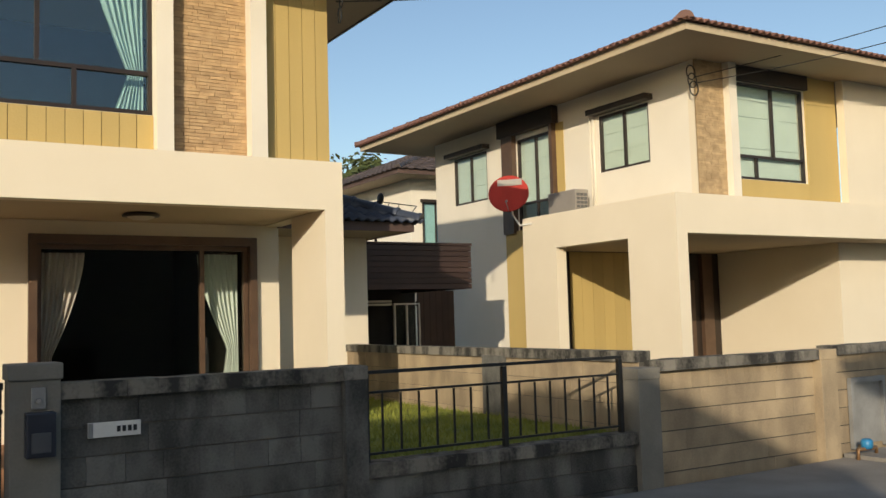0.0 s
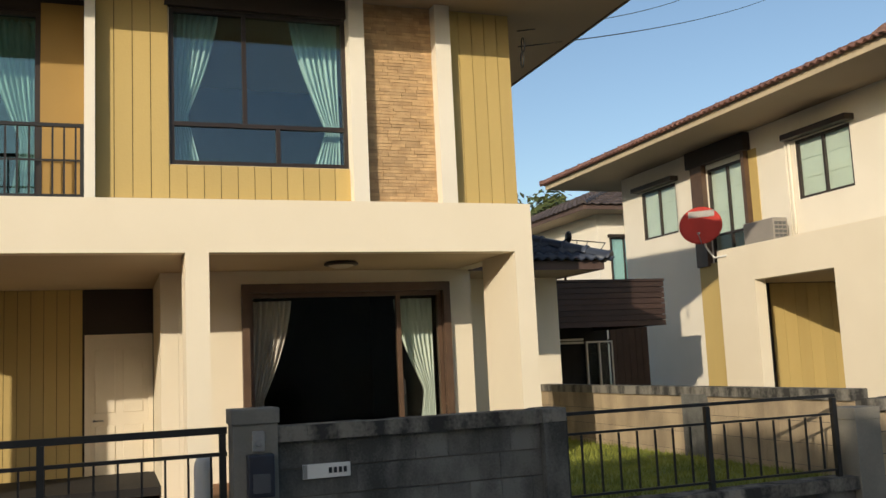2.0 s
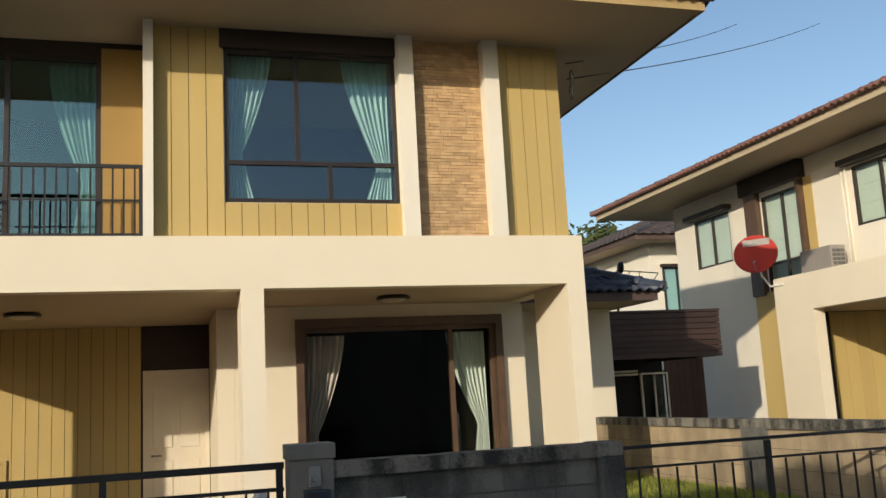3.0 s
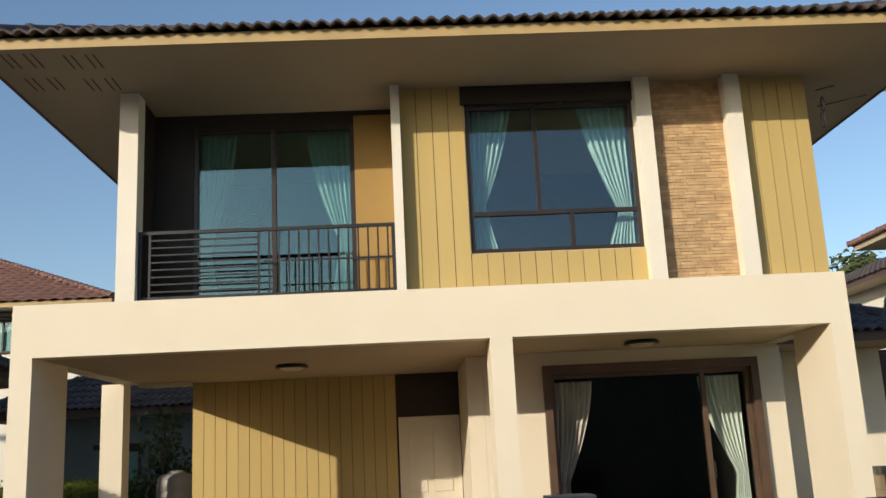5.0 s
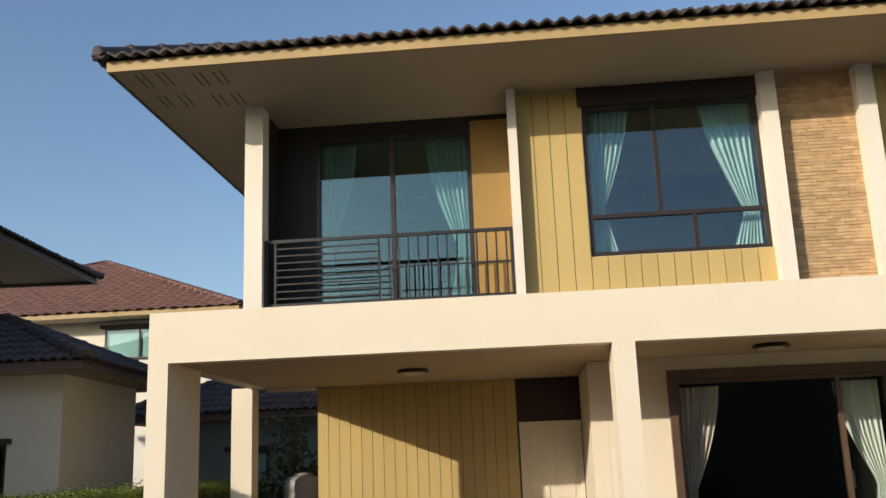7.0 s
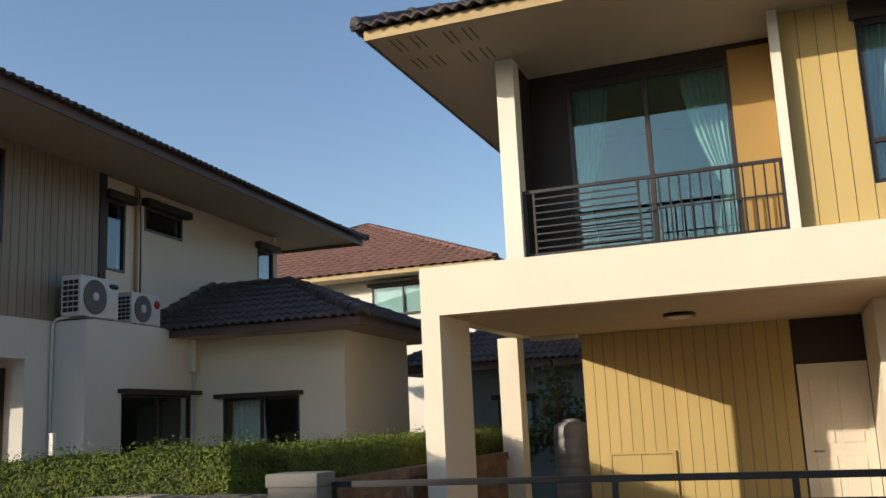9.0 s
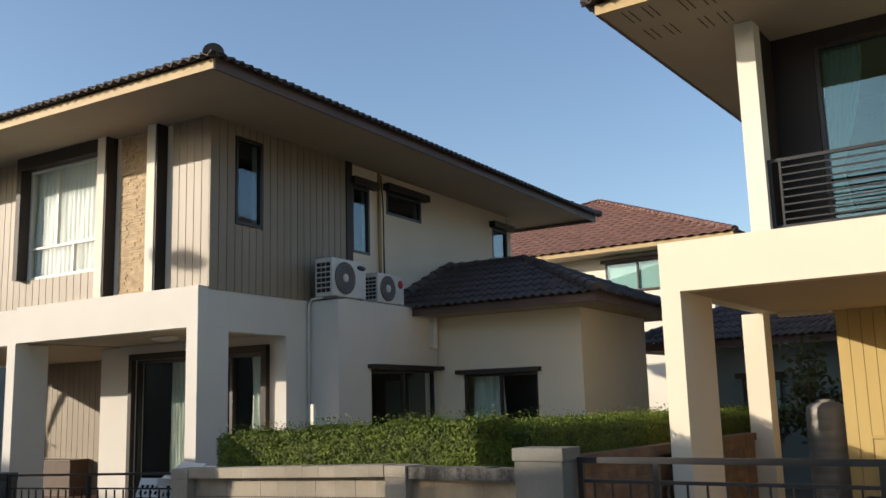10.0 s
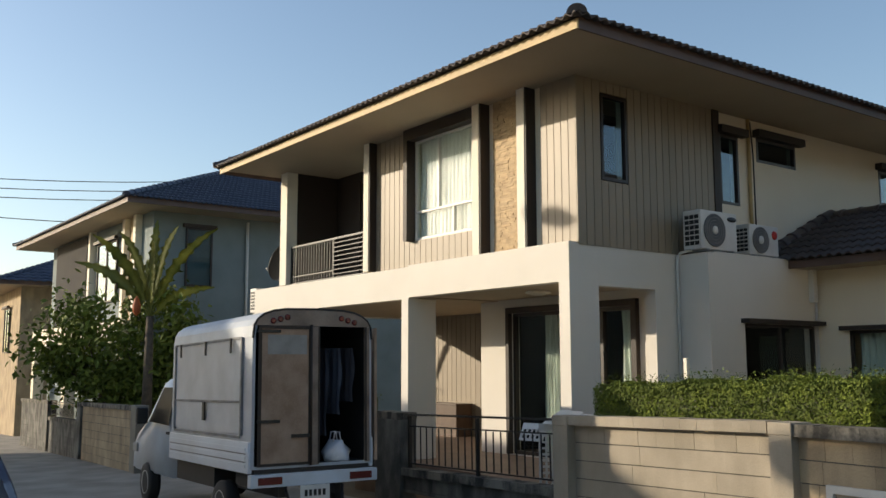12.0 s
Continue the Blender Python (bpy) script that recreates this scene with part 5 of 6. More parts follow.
# ---- air conditioners ----
M_FAN = material("fan_grey", (0.12, 0.12, 0.12), 0.6, (0.08, 0.08, 0.08), 6, 60, 0.05)
M_TANK = material("grey_plastic", (0.30, 0.27, 0.24), 0.5, (0.25, 0.23, 0.2), 2, 60, 0.04)


def air_conditioner(at, turn, size, label, badge, paint=M_METALW, vents=M_BLACK):
    """An outdoor unit whose fan faces local +x; at: the middle of its base."""
    w, d, h = size
    A = thing("air_conditioner", (0, 0, 0), label, "air conditioner", "outdoor units")
    part("body", soft_box(-d / 2, d / 2, -w / 2, w / 2, 0.03, h, 0.018), paint, A)
    for y in (-w * 0.36, w * 0.36):
        part("foot", boxes((-d / 2 - 0.03, d / 2 + 0.03, y - 0.03, y + 0.03, 0, 0.029)), M_GREY, A)
    bm = bmesh.new()
    lathe(bm, [(0.001, d / 2 + 0.002), (h * 0.4, d / 2 + 0.002), (h * 0.41, d / 2 + 0.012), (h * 0.385, d / 2 + 0.02)], (0, -w * 0.14, h * 0.52), "x", 28)
    part("fan_opening", bm, M_FAN, A, "grey round fan opening")
    for k in range(3):
        bm = bmesh.new()
        a0 = k * 2.094
        pts = [(d / 2 + 0.008, -w * 0.14 + r * math.cos(a), h * 0.52 + r * math.sin(a)) for r, a in ((0.05, a0), (h * 0.36, a0 + 0.2), (h * 0.36, a0 + 0.95), (0.05, a0 + 0.5))]
        f = bm.faces.new([bm.verts.new(p) for p in pts])
        r = bmesh.ops.extrude_face_region(bm, geom=[f])
        bmesh.ops.translate(bm, verts=[e for e in r["geom"] if isinstance(e, bmesh.types.BMVert)], vec=(0.006, 0, 0))
        part("blade", bm, M_TANK, A)
    for k in range(5):
        bm = bmesh.new()
        r = h * 0.4 * (k + 1) / 5
        lathe(bm, [(r - 0.003, d / 2 + 0.021), (r, d / 2 + 0.026), (r + 0.003, d / 2 + 0.021)], (0, -w * 0.14, h * 0.52), "x", 24, False)
        part("grille_ring", bm, M_TANK, A)
    bm = bmesh.new()
    lathe(bm, [(0.001, d / 2 + 0.032), (0.06, d / 2 + 0.028), (0.065, d / 2 + 0.02)], (0, -w * 0.14, h * 0.52), "x", 16)
    part("hub", bm, M_METALW, A)
    bm = bmesh.new()
    lathe(bm, [(0.001, d / 2 + 0.008), (0.066, d / 2 + 0.008), (0.07, d / 2 + 0.001)], (0, w * 0.36, h * 0.72 if badge is M_RED else h * 0.84), "x", 20)
    if badge is not M_RED:
        bmesh.ops.scale(bm, vec=(1, 1.6, 0.55), verts=bm.verts, space=Matrix.Translation((0, -w * 0.36, -h * 0.84)))
    part("badge", bm, badge, A)
    for i in range(6):
        z = 0.08 + i * (h - 0.14) / 6
        for j in range(3):
            a = -d / 2 + 0.03 + j * (d - 0.06) / 3
            part("side_vent", boxes((a + 0.006, a + (d - 0.06) / 3 - 0.006, -w / 2 - 0.004, -w / 2 - 0.001, z + 0.008, z + (h - 0.14) / 6 - 0.012)), vents, A)
    A.matrix_basis = Matrix.Translation(at) @ Matrix.Rotation(radians(turn), 4, "Z")
    return A


turned(air_conditioner((GX + 0.36, GF + 2.55, 3.255), 0, (0.84, 0.32, 0.60), "large white air conditioner on the side deck", M_BLACK))
turned(air_conditioner((GX + 0.36, GF + 3.68, 3.255), 0, (0.74, 0.28, 0.50), "small white air conditioner with a red badge", M_RED))
air_conditioner((11.12, 13.82, 3.25), 0, (0.8, 0.32, 0.58), "grey-backed air conditioner on the side deck", M_GREY, M_TANK, M_FAN)
turned(air_conditioner((GX - 9.95, GF + 0.5, 2.75), 0, (0.8, 0.3, 0.56), "pale air conditioner on the wall", M_GREY))


# ---- dishes ----
def dish(at, aim, r, mat, label, bar_colour=None):
    D = thing("satellite_dish", at, label, "satellite dish")
    q = Vector(aim).to_track_quat("Z", "Y")
    bm = bmesh.new()
    rings = []
    for k in range(9):
        rr = r * k / 8
        rings.append([bm.verts.new(Vector(at) + q @ Vector((rr * math.cos(2 * math.pi * i / 28), rr * 0.9 * math.sin(2 * math.pi * i / 28), 0.11 * r * (k / 8) ** 2))) for i in range(28)])
    for r0, r1 in zip(rings[:-1], rings[1:]):
        for i in range(28):
            bm.faces.new((r0[i], r0[(i + 1) % 28], r1[(i + 1) % 28], r1[i])).smooth = True
    bmesh.ops.remove_doubles(bm, verts=bm.verts, dist=0.0005)
    bmesh.ops.solidify(bm, geom=list(bm.faces), thickness=0.01)
    part("reflector", bm, mat, D)
    if bar_colour:
        bm = bmesh.new()
        for a, b, c, d in ((-0.22, 0.26, 0.16, 0.28),):
            n = 6
            prev = None
            for i in range(n + 1):
                x = a + (b - a) * i / n
                pts = []
                for yy in (c, d):
                    zz = 0.11 * r * ((x * x + (yy / 0.9) ** 2) ** 0.5 / r) ** 2 + 0.016
                    pts.append(bm.verts.new(Vector(at) + q @ Vector((x, yy, zz))))
                if prev:
                    bm.faces.new((prev[0], pts[0], pts[1], prev[1]))
                prev = pts
        bmesh.ops.solidify(bm, geom=list(bm.faces), thickness=-0.003)
        part("badge", bm, bar_colour, D, "plain white badge")
    lnb = Vector(at) + q @ Vector((0, -r * 0.55, r * 0.75))
    part("arm", pipe([Vector(at) + q @ Vector((0, -r * 0.88, 0.1 * r)), lnb], 0.007), M_GREY, D)
    bm = bmesh.new()
    tube(bm, lnb, Vector(lnb) + q @ Vector((0, 0.03, -0.08)), 0.022, 10)
    part("receiver", bm, M_GREY, D)
    return D


d = dish((10.55, 14.9, 3.9), (-0.72, -0.68, 0.12), 0.40, M_RED, "red satellite dish with a white badge", M_METALW)
part("mast", pipe([(10.6, 14.95, 3.85), (10.62, 14.9, 3.5), (10.68, 14.75, 3.28), (10.69, 14.4, 3.28)], 0.02), M_METALW, d)
d = dish((GX - 9.0, GF + 0.35, 3.82), (-0.75, -0.5, 0.35), 0.48, M_BLACK, "dark mesh satellite dish on the beam end")
part("mast", pipe([(GX - 8.95, GF + 0.4, 3.8), (GX - 8.8, GF + 0.4, 3.4), (GX - 8.8, GF + 0.4, 3.24)], 0.025), M_GREY, d)
turned(d)


# ---- hedge, trees ----
def leaf_mesh(points, normals, size, seed, ratio=0.5):
    """Small bent leaves at given places as one mesh."""
    rnd = np.random.RandomState(seed)
    n = len(points)
    p, d = np.asarray(points, float), np.asarray(normals, float) + rnd.normal(0, 0.6, (n, 3))
    d /= np.linalg.norm(d, axis=1)[:, None] + 1e-9
    r = rnd.normal(0, 1, (n, 3))
    a = np.cross(d, r)
    a /= np.linalg.norm(a, axis=1)[:, None] + 1e-9
    b = np.cross(d, a)
    s = size * rnd.uniform(0.6, 1.4, (n, 1))
    v = np.stack([p - a * s, p + b * s * ratio + d * s * 0.15, p + a * s, p - b * s * ratio + d * s * 0.15], 1).reshape(-1, 3)
    f = np.arange(4 * n).reshape(-1, 4)
    me = bpy.data.meshes.new("leaves")
    me.from_pydata(v.tolist(), [], f.tolist())
    return me


def hedge(x0, x1, y0, y1, z0, z1, n, label, seed, rough=0.06, size=0.0145):
    rnd = np.random.RandomState(seed)
    Hh = thing("hedge", ((x0 + x1) / 2, (y0 + y1) / 2, z0), label, "hedge")
    # darker green box stands in for the shade deep between the leaves
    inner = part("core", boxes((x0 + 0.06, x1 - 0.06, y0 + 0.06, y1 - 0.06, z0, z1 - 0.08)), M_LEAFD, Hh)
    area = np.array([(x1 - x0) * (z1 - z0), (y1 - y0) * (z1 - z0), (y1 - y0) * (z1 - z0), (x1 - x0) * (y1 - y0) * 1.2])
    side = rnd.choice(4, n, p=area / area.sum())
    u, w = rnd.uniform(0, 1, n), rnd.uniform(0, 1, n)
    depth = np.abs(rnd.normal(0, rough, n)) - 0.02
    pts, nor = np.zeros((n, 3)), np.zeros((n, 3))
    for k in range(4):
        m = side == k
        if k == 0:
            pts[m] = np.stack([x0 + u[m] * (x1 - x0), y0 + depth[m], z0 + w[m] * (z1 - z0)], 1); nor[m] = (0, -1, 0.3)
        elif k == 1:
            pts[m] = np.stack([x0 + depth[m], y0 + u[m] * (y1 - y0), z0 + w[m] * (z1 - z0)], 1); nor[m] = (-1, 0, 0.3)
        elif k == 2:
            pts[m] = np.stack([x1 - depth[m], y0 + u[m] * (y1 - y0), z0 + w[m] * (z1 - z0)], 1); nor[m] = (1, 0, 0.3)
        else:
            bumpy = 0.05 * np.sin(u[m] * (x1 - x0 + y1 - y0) * 5) + 0.04 * np.sin(u[m] * 60 + w[m] * 20)
            shoot = np.where(rnd.uniform(0, 1, m.sum()) < 0.05, rnd.uniform(0.02, 0.11, m.sum()), 0)
            pts[m] = np.stack([x0 + u[m] * (x1 - x0), y0 + w[m] * (y1 - y0), z1 - depth[m] + bumpy * 0.5 + shoot], 1); nor[m] = (0, 0, 1)
    me = leaf_mesh(pts, nor, size, seed + 1)
    me.materials.append(M_LEAF)
    ob = new("leaves", me)
    ob.parent = Hh
    ob.matrix_parent_inverse = Matrix.Translation(-Hh.location)
    tagged(ob, "dense small green leaves", kind="stuff")
    return Hh


HEDGE_LEAN = 2.2
hedge(-7.86, -4.62, 6.98, 7.6, 0.85, 1.45, 60000, "clipped green hedge behind the fence wall", 21).rotation_euler = (0, radians(-HEDGE_LEAN), 0)
hedge(-5.1, -4.42, 7.6, 15.5, 0.9, 1.46, 72000, "clipped green hedge along the garden wall", 22)
hedge(-17.5, -15.9, 8.2, 8.8, -0.4, 1.1, 3000, "green hedge beside the carport", 24)


def tree(at, height, crown, n, leaf, label, seed, mat=M_LEAFD, limbs=7, name="tree", squash=0.8):
    rnd = random.Random(seed)
    T = thing(name, at, label, name)
    bm = bmesh.new()
    base = Vector(at)
    top = base + Vector((rnd.uniform(-0.2, 0.2), rnd.uniform(-0.2, 0.2), height * 0.55))
    tube(bm, base, top, 0.06 * height / 3, 8, 0.04 * height / 3)
    tips = []
    for i in range(limbs):
        a = 2 * math.pi * i / limbs + rnd.uniform(-0.3, 0.3)
        start = base.lerp(top, rnd.uniform(0.45, 1.0))
        tip = base + Vector((math.cos(a) * crown * rnd.uniform(0.4, 0.85), math.sin(a) * crown * rnd.uniform(0.4, 0.85), height * rnd.uniform(0.42, 1.0)))
        tube(bm, start, tip, 0.03, 6, 0.01)
        tips += [start.lerp(tip, k) for k in (0.55, 0.8, 1.0)]
    part("trunk", bm, M_BARK, T)
    pts, nor = [], []
    g = np.random.RandomState(seed)
    for k in range(n):
        c = tips[g.randint(len(tips))]
        o = g.normal(0, 1, 3) * crown * 0.2
        o[2] *= squash
        p = np.array(c) + o
        pts.append(p)
        nor.append(o + np.array((0, 0, 0.4)))
    me = leaf_mesh(pts, nor, leaf, seed + 3)
    me.materials.append(mat)
    ob = new("crown", me)
    ob.parent = T
    ob.matrix_parent_inverse = Matrix.Translation(-T.location)
    tagged(ob, "loose leaves", kind="stuff")
    return T


tree((-3.75, 15.6, 0.0), 2.5, 0.75, 1500, 0.06, "dark green shrub behind the carport", 31, limbs=9, name="shrub")
tree((-26.5, 6.1, -1.1), 5.0, 2.0, 6000, 0.10, "garden tree with yellowish green leaves", 32, M_LEAF, 10)
tree((-24.4, 6.9, -0.9), 3.9, 1.3, 3800, 0.10, "garden tree with sunlit green leaves", 33, M_LEAF, 10)
tree((20.6, 44.0, 0.0), 9.8, 2.3, 24000, 0.2, "tall dark green tree behind the roofs", 34, M_LEAFD, 16)

# water tank behind the carport
T = thing("water_tank", (-3.56, 14.65, 0.0), "grey ribbed water tank beside the house", "water tank")
bm = bmesh.new()
prof = [(0.27, 0.0)]
for i in range(9):
    z = 0.1 + i * 0.15
    prof += [(0.27, z), (0.28, z + 0.03), (0.28, z + 0.1), (0.27, z + 0.13)]
prof += [(0.27, 1.47), (0.2, 1.53), (0.12, 1.55)]
lathe(bm, prof, (-3.56, 14.65, 0), "z", 28)
part("body", bm, M_TANK, T)
bm = bmesh.new()
lathe(bm, [(0.13, 1.54), (0.13, 1.57), (0.05, 1.59)], (-3.56, 14.65, 0), "z", 20)
part("lid", bm, M_TANK, T)


# ---- banana plant ----
def banana(at, label):
    P = thing("banana_plant", at, label, "plant")
    M_BAN = material("banana_leaf", (0.34, 0.34, 0.08), 0.45, (0.14, 0.17, 0.03), 2, 30, 0.1)
    bm = bmesh.new()
    x, y, z = at
    tube(bm, (x, y, z), (x, y, z + 3.5), 0.16, 12, 0.09)
    part("stem", bm, M_BARK, P)
    org = Vector((x, y, z + 3.42))
    bm = bmesh.new()
    lathe(bm, [(0.01, 0.0), (0.09, 0.1), (0.11, 0.25), (0.06, 0.42), (0.01, 0.5)], (x - 0.22, y - 0.28, z + 3.5), "z", 12)
    part("flower", bm, material("orange_bract", (0.5, 0.12, 0.03), 0.6), P, "orange-red flower bract")
    side, deep = Vector((0.55, 0.84, 0)), Vector((-0.84, 0.55, 0))
    for k, (off, up, d, w) in enumerate(((0.0, 2.65, 0.3, 0.17), (0.7, 2.4, -0.3, 0.18), (1.5, 2.4, 0.2, 0.17), (-0.85, 2.3, 0.1, 0.2), (-1.25, 2.15, -0.5, 0.22), (-2.0, 1.55, 0.4, 0.22), (0.35, 1.9, -1.0, 0.2), (-0.5, 1.7, 1.2, 0.2), (1.3, 0.9, 0.8, 0.2))):
        off, up, d, w = off * 1.05, up * 0.96, d * 1.05, w * 1.2
        tip = org + side * off + deep * d + Vector((0, 0, up))
        mid = org + side * off * 0.3 + deep * d * 0.3 + Vector((0, 0, up * (0.72 if abs(off) < 1.1 else 0.62) + 0.12 * abs(off)))
        across = (tip - org).cross(deep).normalized().lerp(deep, 0.45 * math.sin(k * 2.3)).normalized()
        bm = bmesh.new()
        prev, n = None, 26
        for i in range(n + 1):
            s = i / n
            c = org * (1 - s) ** 2 + mid * 2 * s * (1 - s) + tip * s * s
            ww = 0.025 + 0.7 * w * max(0.0, math.sin(math.pi * min(1, s * 1.02))) ** 0.8 if s > 0.18 else 0.025
            torn = 0.72 + 0.28 * math.sin(i * 2.4 + k)
            row = [bm.verts.new(c + across * ww * torn + Vector((0, 0, 0.05 * ww / w))), bm.verts.new(c), bm.verts.new(c - across * ww * (1.6 - torn) * 0.8 + Vector((0, 0, 0.05 * ww / w)))]
            if prev:
                for q in range(2):
                    bm.faces.new((prev[q], prev[q + 1], row[q + 1], row[q])).smooth = True
            prev = row
        bmesh.ops.solidify(bm, geom=list(bm.faces), thickness=0.006)
        part("leaf", bm, M_BAN, P)
    return P


banana((-23.5, 6.4, -0.65), "tall banana plant with torn leaves")


# ---- wires, pipes ----
def wire(name, a, b, sag, r, label):
    pts = [Vector(a).lerp(Vector(b), i / 16) - Vector((0, 0, sag * 4 * (i / 16) * (1 - i / 16))) for i in range(17)]
    return tagged(part(name, pipe(pts, r, 5), M_BLACK), label, "cable")


wire("cable", (4.6, 9.84, 5.38), (14.4, 20.0, 10.8), 0.1, 0.008, "black overhead cable from the house wall")
wire("cable", (4.6, 9.84, 5.19), (17.0, 20.0, 11.0), 0.15, 0.008, "black overhead cable from the house wall")
wire("cable", (11.45, 10.88, 5.34), (14.60, 9.0, 6.24), 0.03, 0.008, "black overhead cable from the house wall")
wire("cable", (11.45, 10.88, 5.24), (14.56, 9.0, 5.94), 0.05, 0.008, "black overhead cable from the house wall")
for y0, z0, y1, z1 in ((5.47, 12.99, 22.52, 14.66), (5.50, 12.41, 22.53, 14.02), (5.54, 11.86, 22.55, 13.37), (5.60, 10.68, 22.60, 11.44)):
    wire("cable", (-62, y0, z0), (-62, y1, z1), 0.25, 0.03, "black overhead cable across the street")
U = thing("utility_pole", (-62, 5.3, -2.0), "grey concrete pole that carries the street cables", "pole")
bm = bmesh.new()
tube(bm, (-62, 5.3, -2.2), (-62, 5.3, 13.6), 0.17, 12, 0.11)
part("pole", bm, M_GREY, U)
for z in (13.0, 12.4, 11.85, 10.68):
    part("bracket", boxes((-62.05, -61.95, 5.3, 5.75, z - 0.08, z - 0.03)), M_GREY, U)
L = thing("street_lamp", (-18.3, -1.0, 0), "grey street lamp on a tall pole across the road", "lamp")
bm = bmesh.new()
tube(bm, (-18.3, -1.0, -0.6), (-18.3, -1.0, 6.9), 0.06, 10, 0.04)
part("pole", bm, M_GREY, L)
part("arm", pipe([(-18.3, -1.0, 6.85), (-18.5, -1.0, 7.05), (-18.9, -1.0, 7.1)], 0.025), M_GREY, L)
bm = bmesh.new()
lathe(bm, [(0.05, 7.02), (0.22, 7.04), (0.25, 7.10), (0.2, 7.2), (0.08, 7.26)], (-19.0, -1.0, 0), "z", 18)
part("lamp_head", bm, M_GREY, L)
P = thing("drain_pipe", (GX + 0.6, GF + 4.85, 1.0), "white plastic drain pipe on the side wall", "pipe")
part("pipe", pipe([(GX + 0.585, GF + 4.87, 3.2), (GX + 0.585, GF + 4.87, 0.2)], 0.018), M_METALW, P)
part("casing", soft_box(GX + 0.557, GX + 0.65, GF + 4.72, GF + 4.83, 2.6, 3.27, 0.01), M_METALW, P)
turned(P)
P = thing("drain_pipe", (GX + 0.04, GF + 2.18, 1.0), "white conduit running down the corner", "pipe")
part("pipe", pipe([(GX + 0.3, GF + 2.18, 3.28), (GX + 0.1, GF + 2.18, 3.26), (GX + 0.05, GF + 2.18, 3.2), (GX + 0.035, GF + 2.18, 3.1), (GX + 0.035, GF + 2.18, 0.2)], 0.022), M_METALW, P)
turned(P)
P = thing("drain_pipe", (GX + 0.0, GF + 4.1, 4.5), "brown service pipe on the upper wall", "pipe")
part("pipe", pipe([(GX + 0.005, GF + 4.1, 3.27), (GX + 0.005, GF + 4.1, 5.6)], 0.03), M_FASCIA, P)
part("cable", pipe([(GX + 0.04, GF + 4.16, 3.3), (GX + 0.04, GF + 4.16, 5.0), (GX + 0.03, GF + 4.12, 5.55)], 0.012), M_BLACK, P)
turned(P)
P = thing("fence_stake", (-8.2, 8.6, 1.0), "short white post behind the hedge", "post")
part("stake", boxes((-8.22, -8.17, 8.75, 8.80, 0.2, 1.71)), M_WHITE, P)
P = thing("cable_coil", (4.6, 9.85, 5.0), "coil of black cable under the eave", "cable")
for k in range(2):
    c = Vector((4.62, 9.8, 5.02 + 0.18 * k))
    pts = [c + Vector((0.02 * k, 0.04 * math.cos(t * 0.63), 0.09 * math.sin(t * 0.63))) for t in range(11)]
    part("coil", pipe(pts, 0.009, 6), M_BLACK, P)
P = thing("cable_coil", (11.4, 10.9, 5.2), "coil of black cable at the wall corner", "cable")
for k in range(3):
    c = Vector((11.42 - 0.05 * k, 10.88, 5.15 + 0.12 * k))
    pts = [c + Vector((0.10 * math.cos(t * 0.63), -0.02 * k, 0.12 * math.sin(t * 0.63))) for t in range(11)]
    part("coil", pipe(pts, 0.01, 6), M_BLACK, P)


# ---- fence walls down the street ----
sloped(block_wall(-24.9, -20.0, 5.2, 0.76, M_BLOCKY, "tan block fence wall in evening sun", seed=41, base=-1.1), 1.0)
pier(-20.0, -19.6, 5.2, 0.82, M_PIER, False, "grey pier of the neighbouring fence")
sloped(block_wall(-29.4, -25.3, 5.2, 0.2, M_BLOCK, "grey block fence wall of the next lot", seed=42, base=-1.4), 1.0)
sloped(bar_fence(-29.3, -25.35, 5.26, 0.2, 0.62, 0.56, 0.155, "black iron railing of the next lot"), 1.0)
sloped(block_wall(-34.5, -29.8, 5.2, 0.58, M_BLOCK, "grey block fence wall further down the street", seed=43, base=-1.6), 1.0)
pier(-25.3, -24.9, 5.2, 0.70, M_BLOCK, False, "grey pier of the neighbouring fence")
pier(-29.8, -29.4, 5.2, 0.62, M_BLOCK, False, "grey pier of the neighbouring fence")


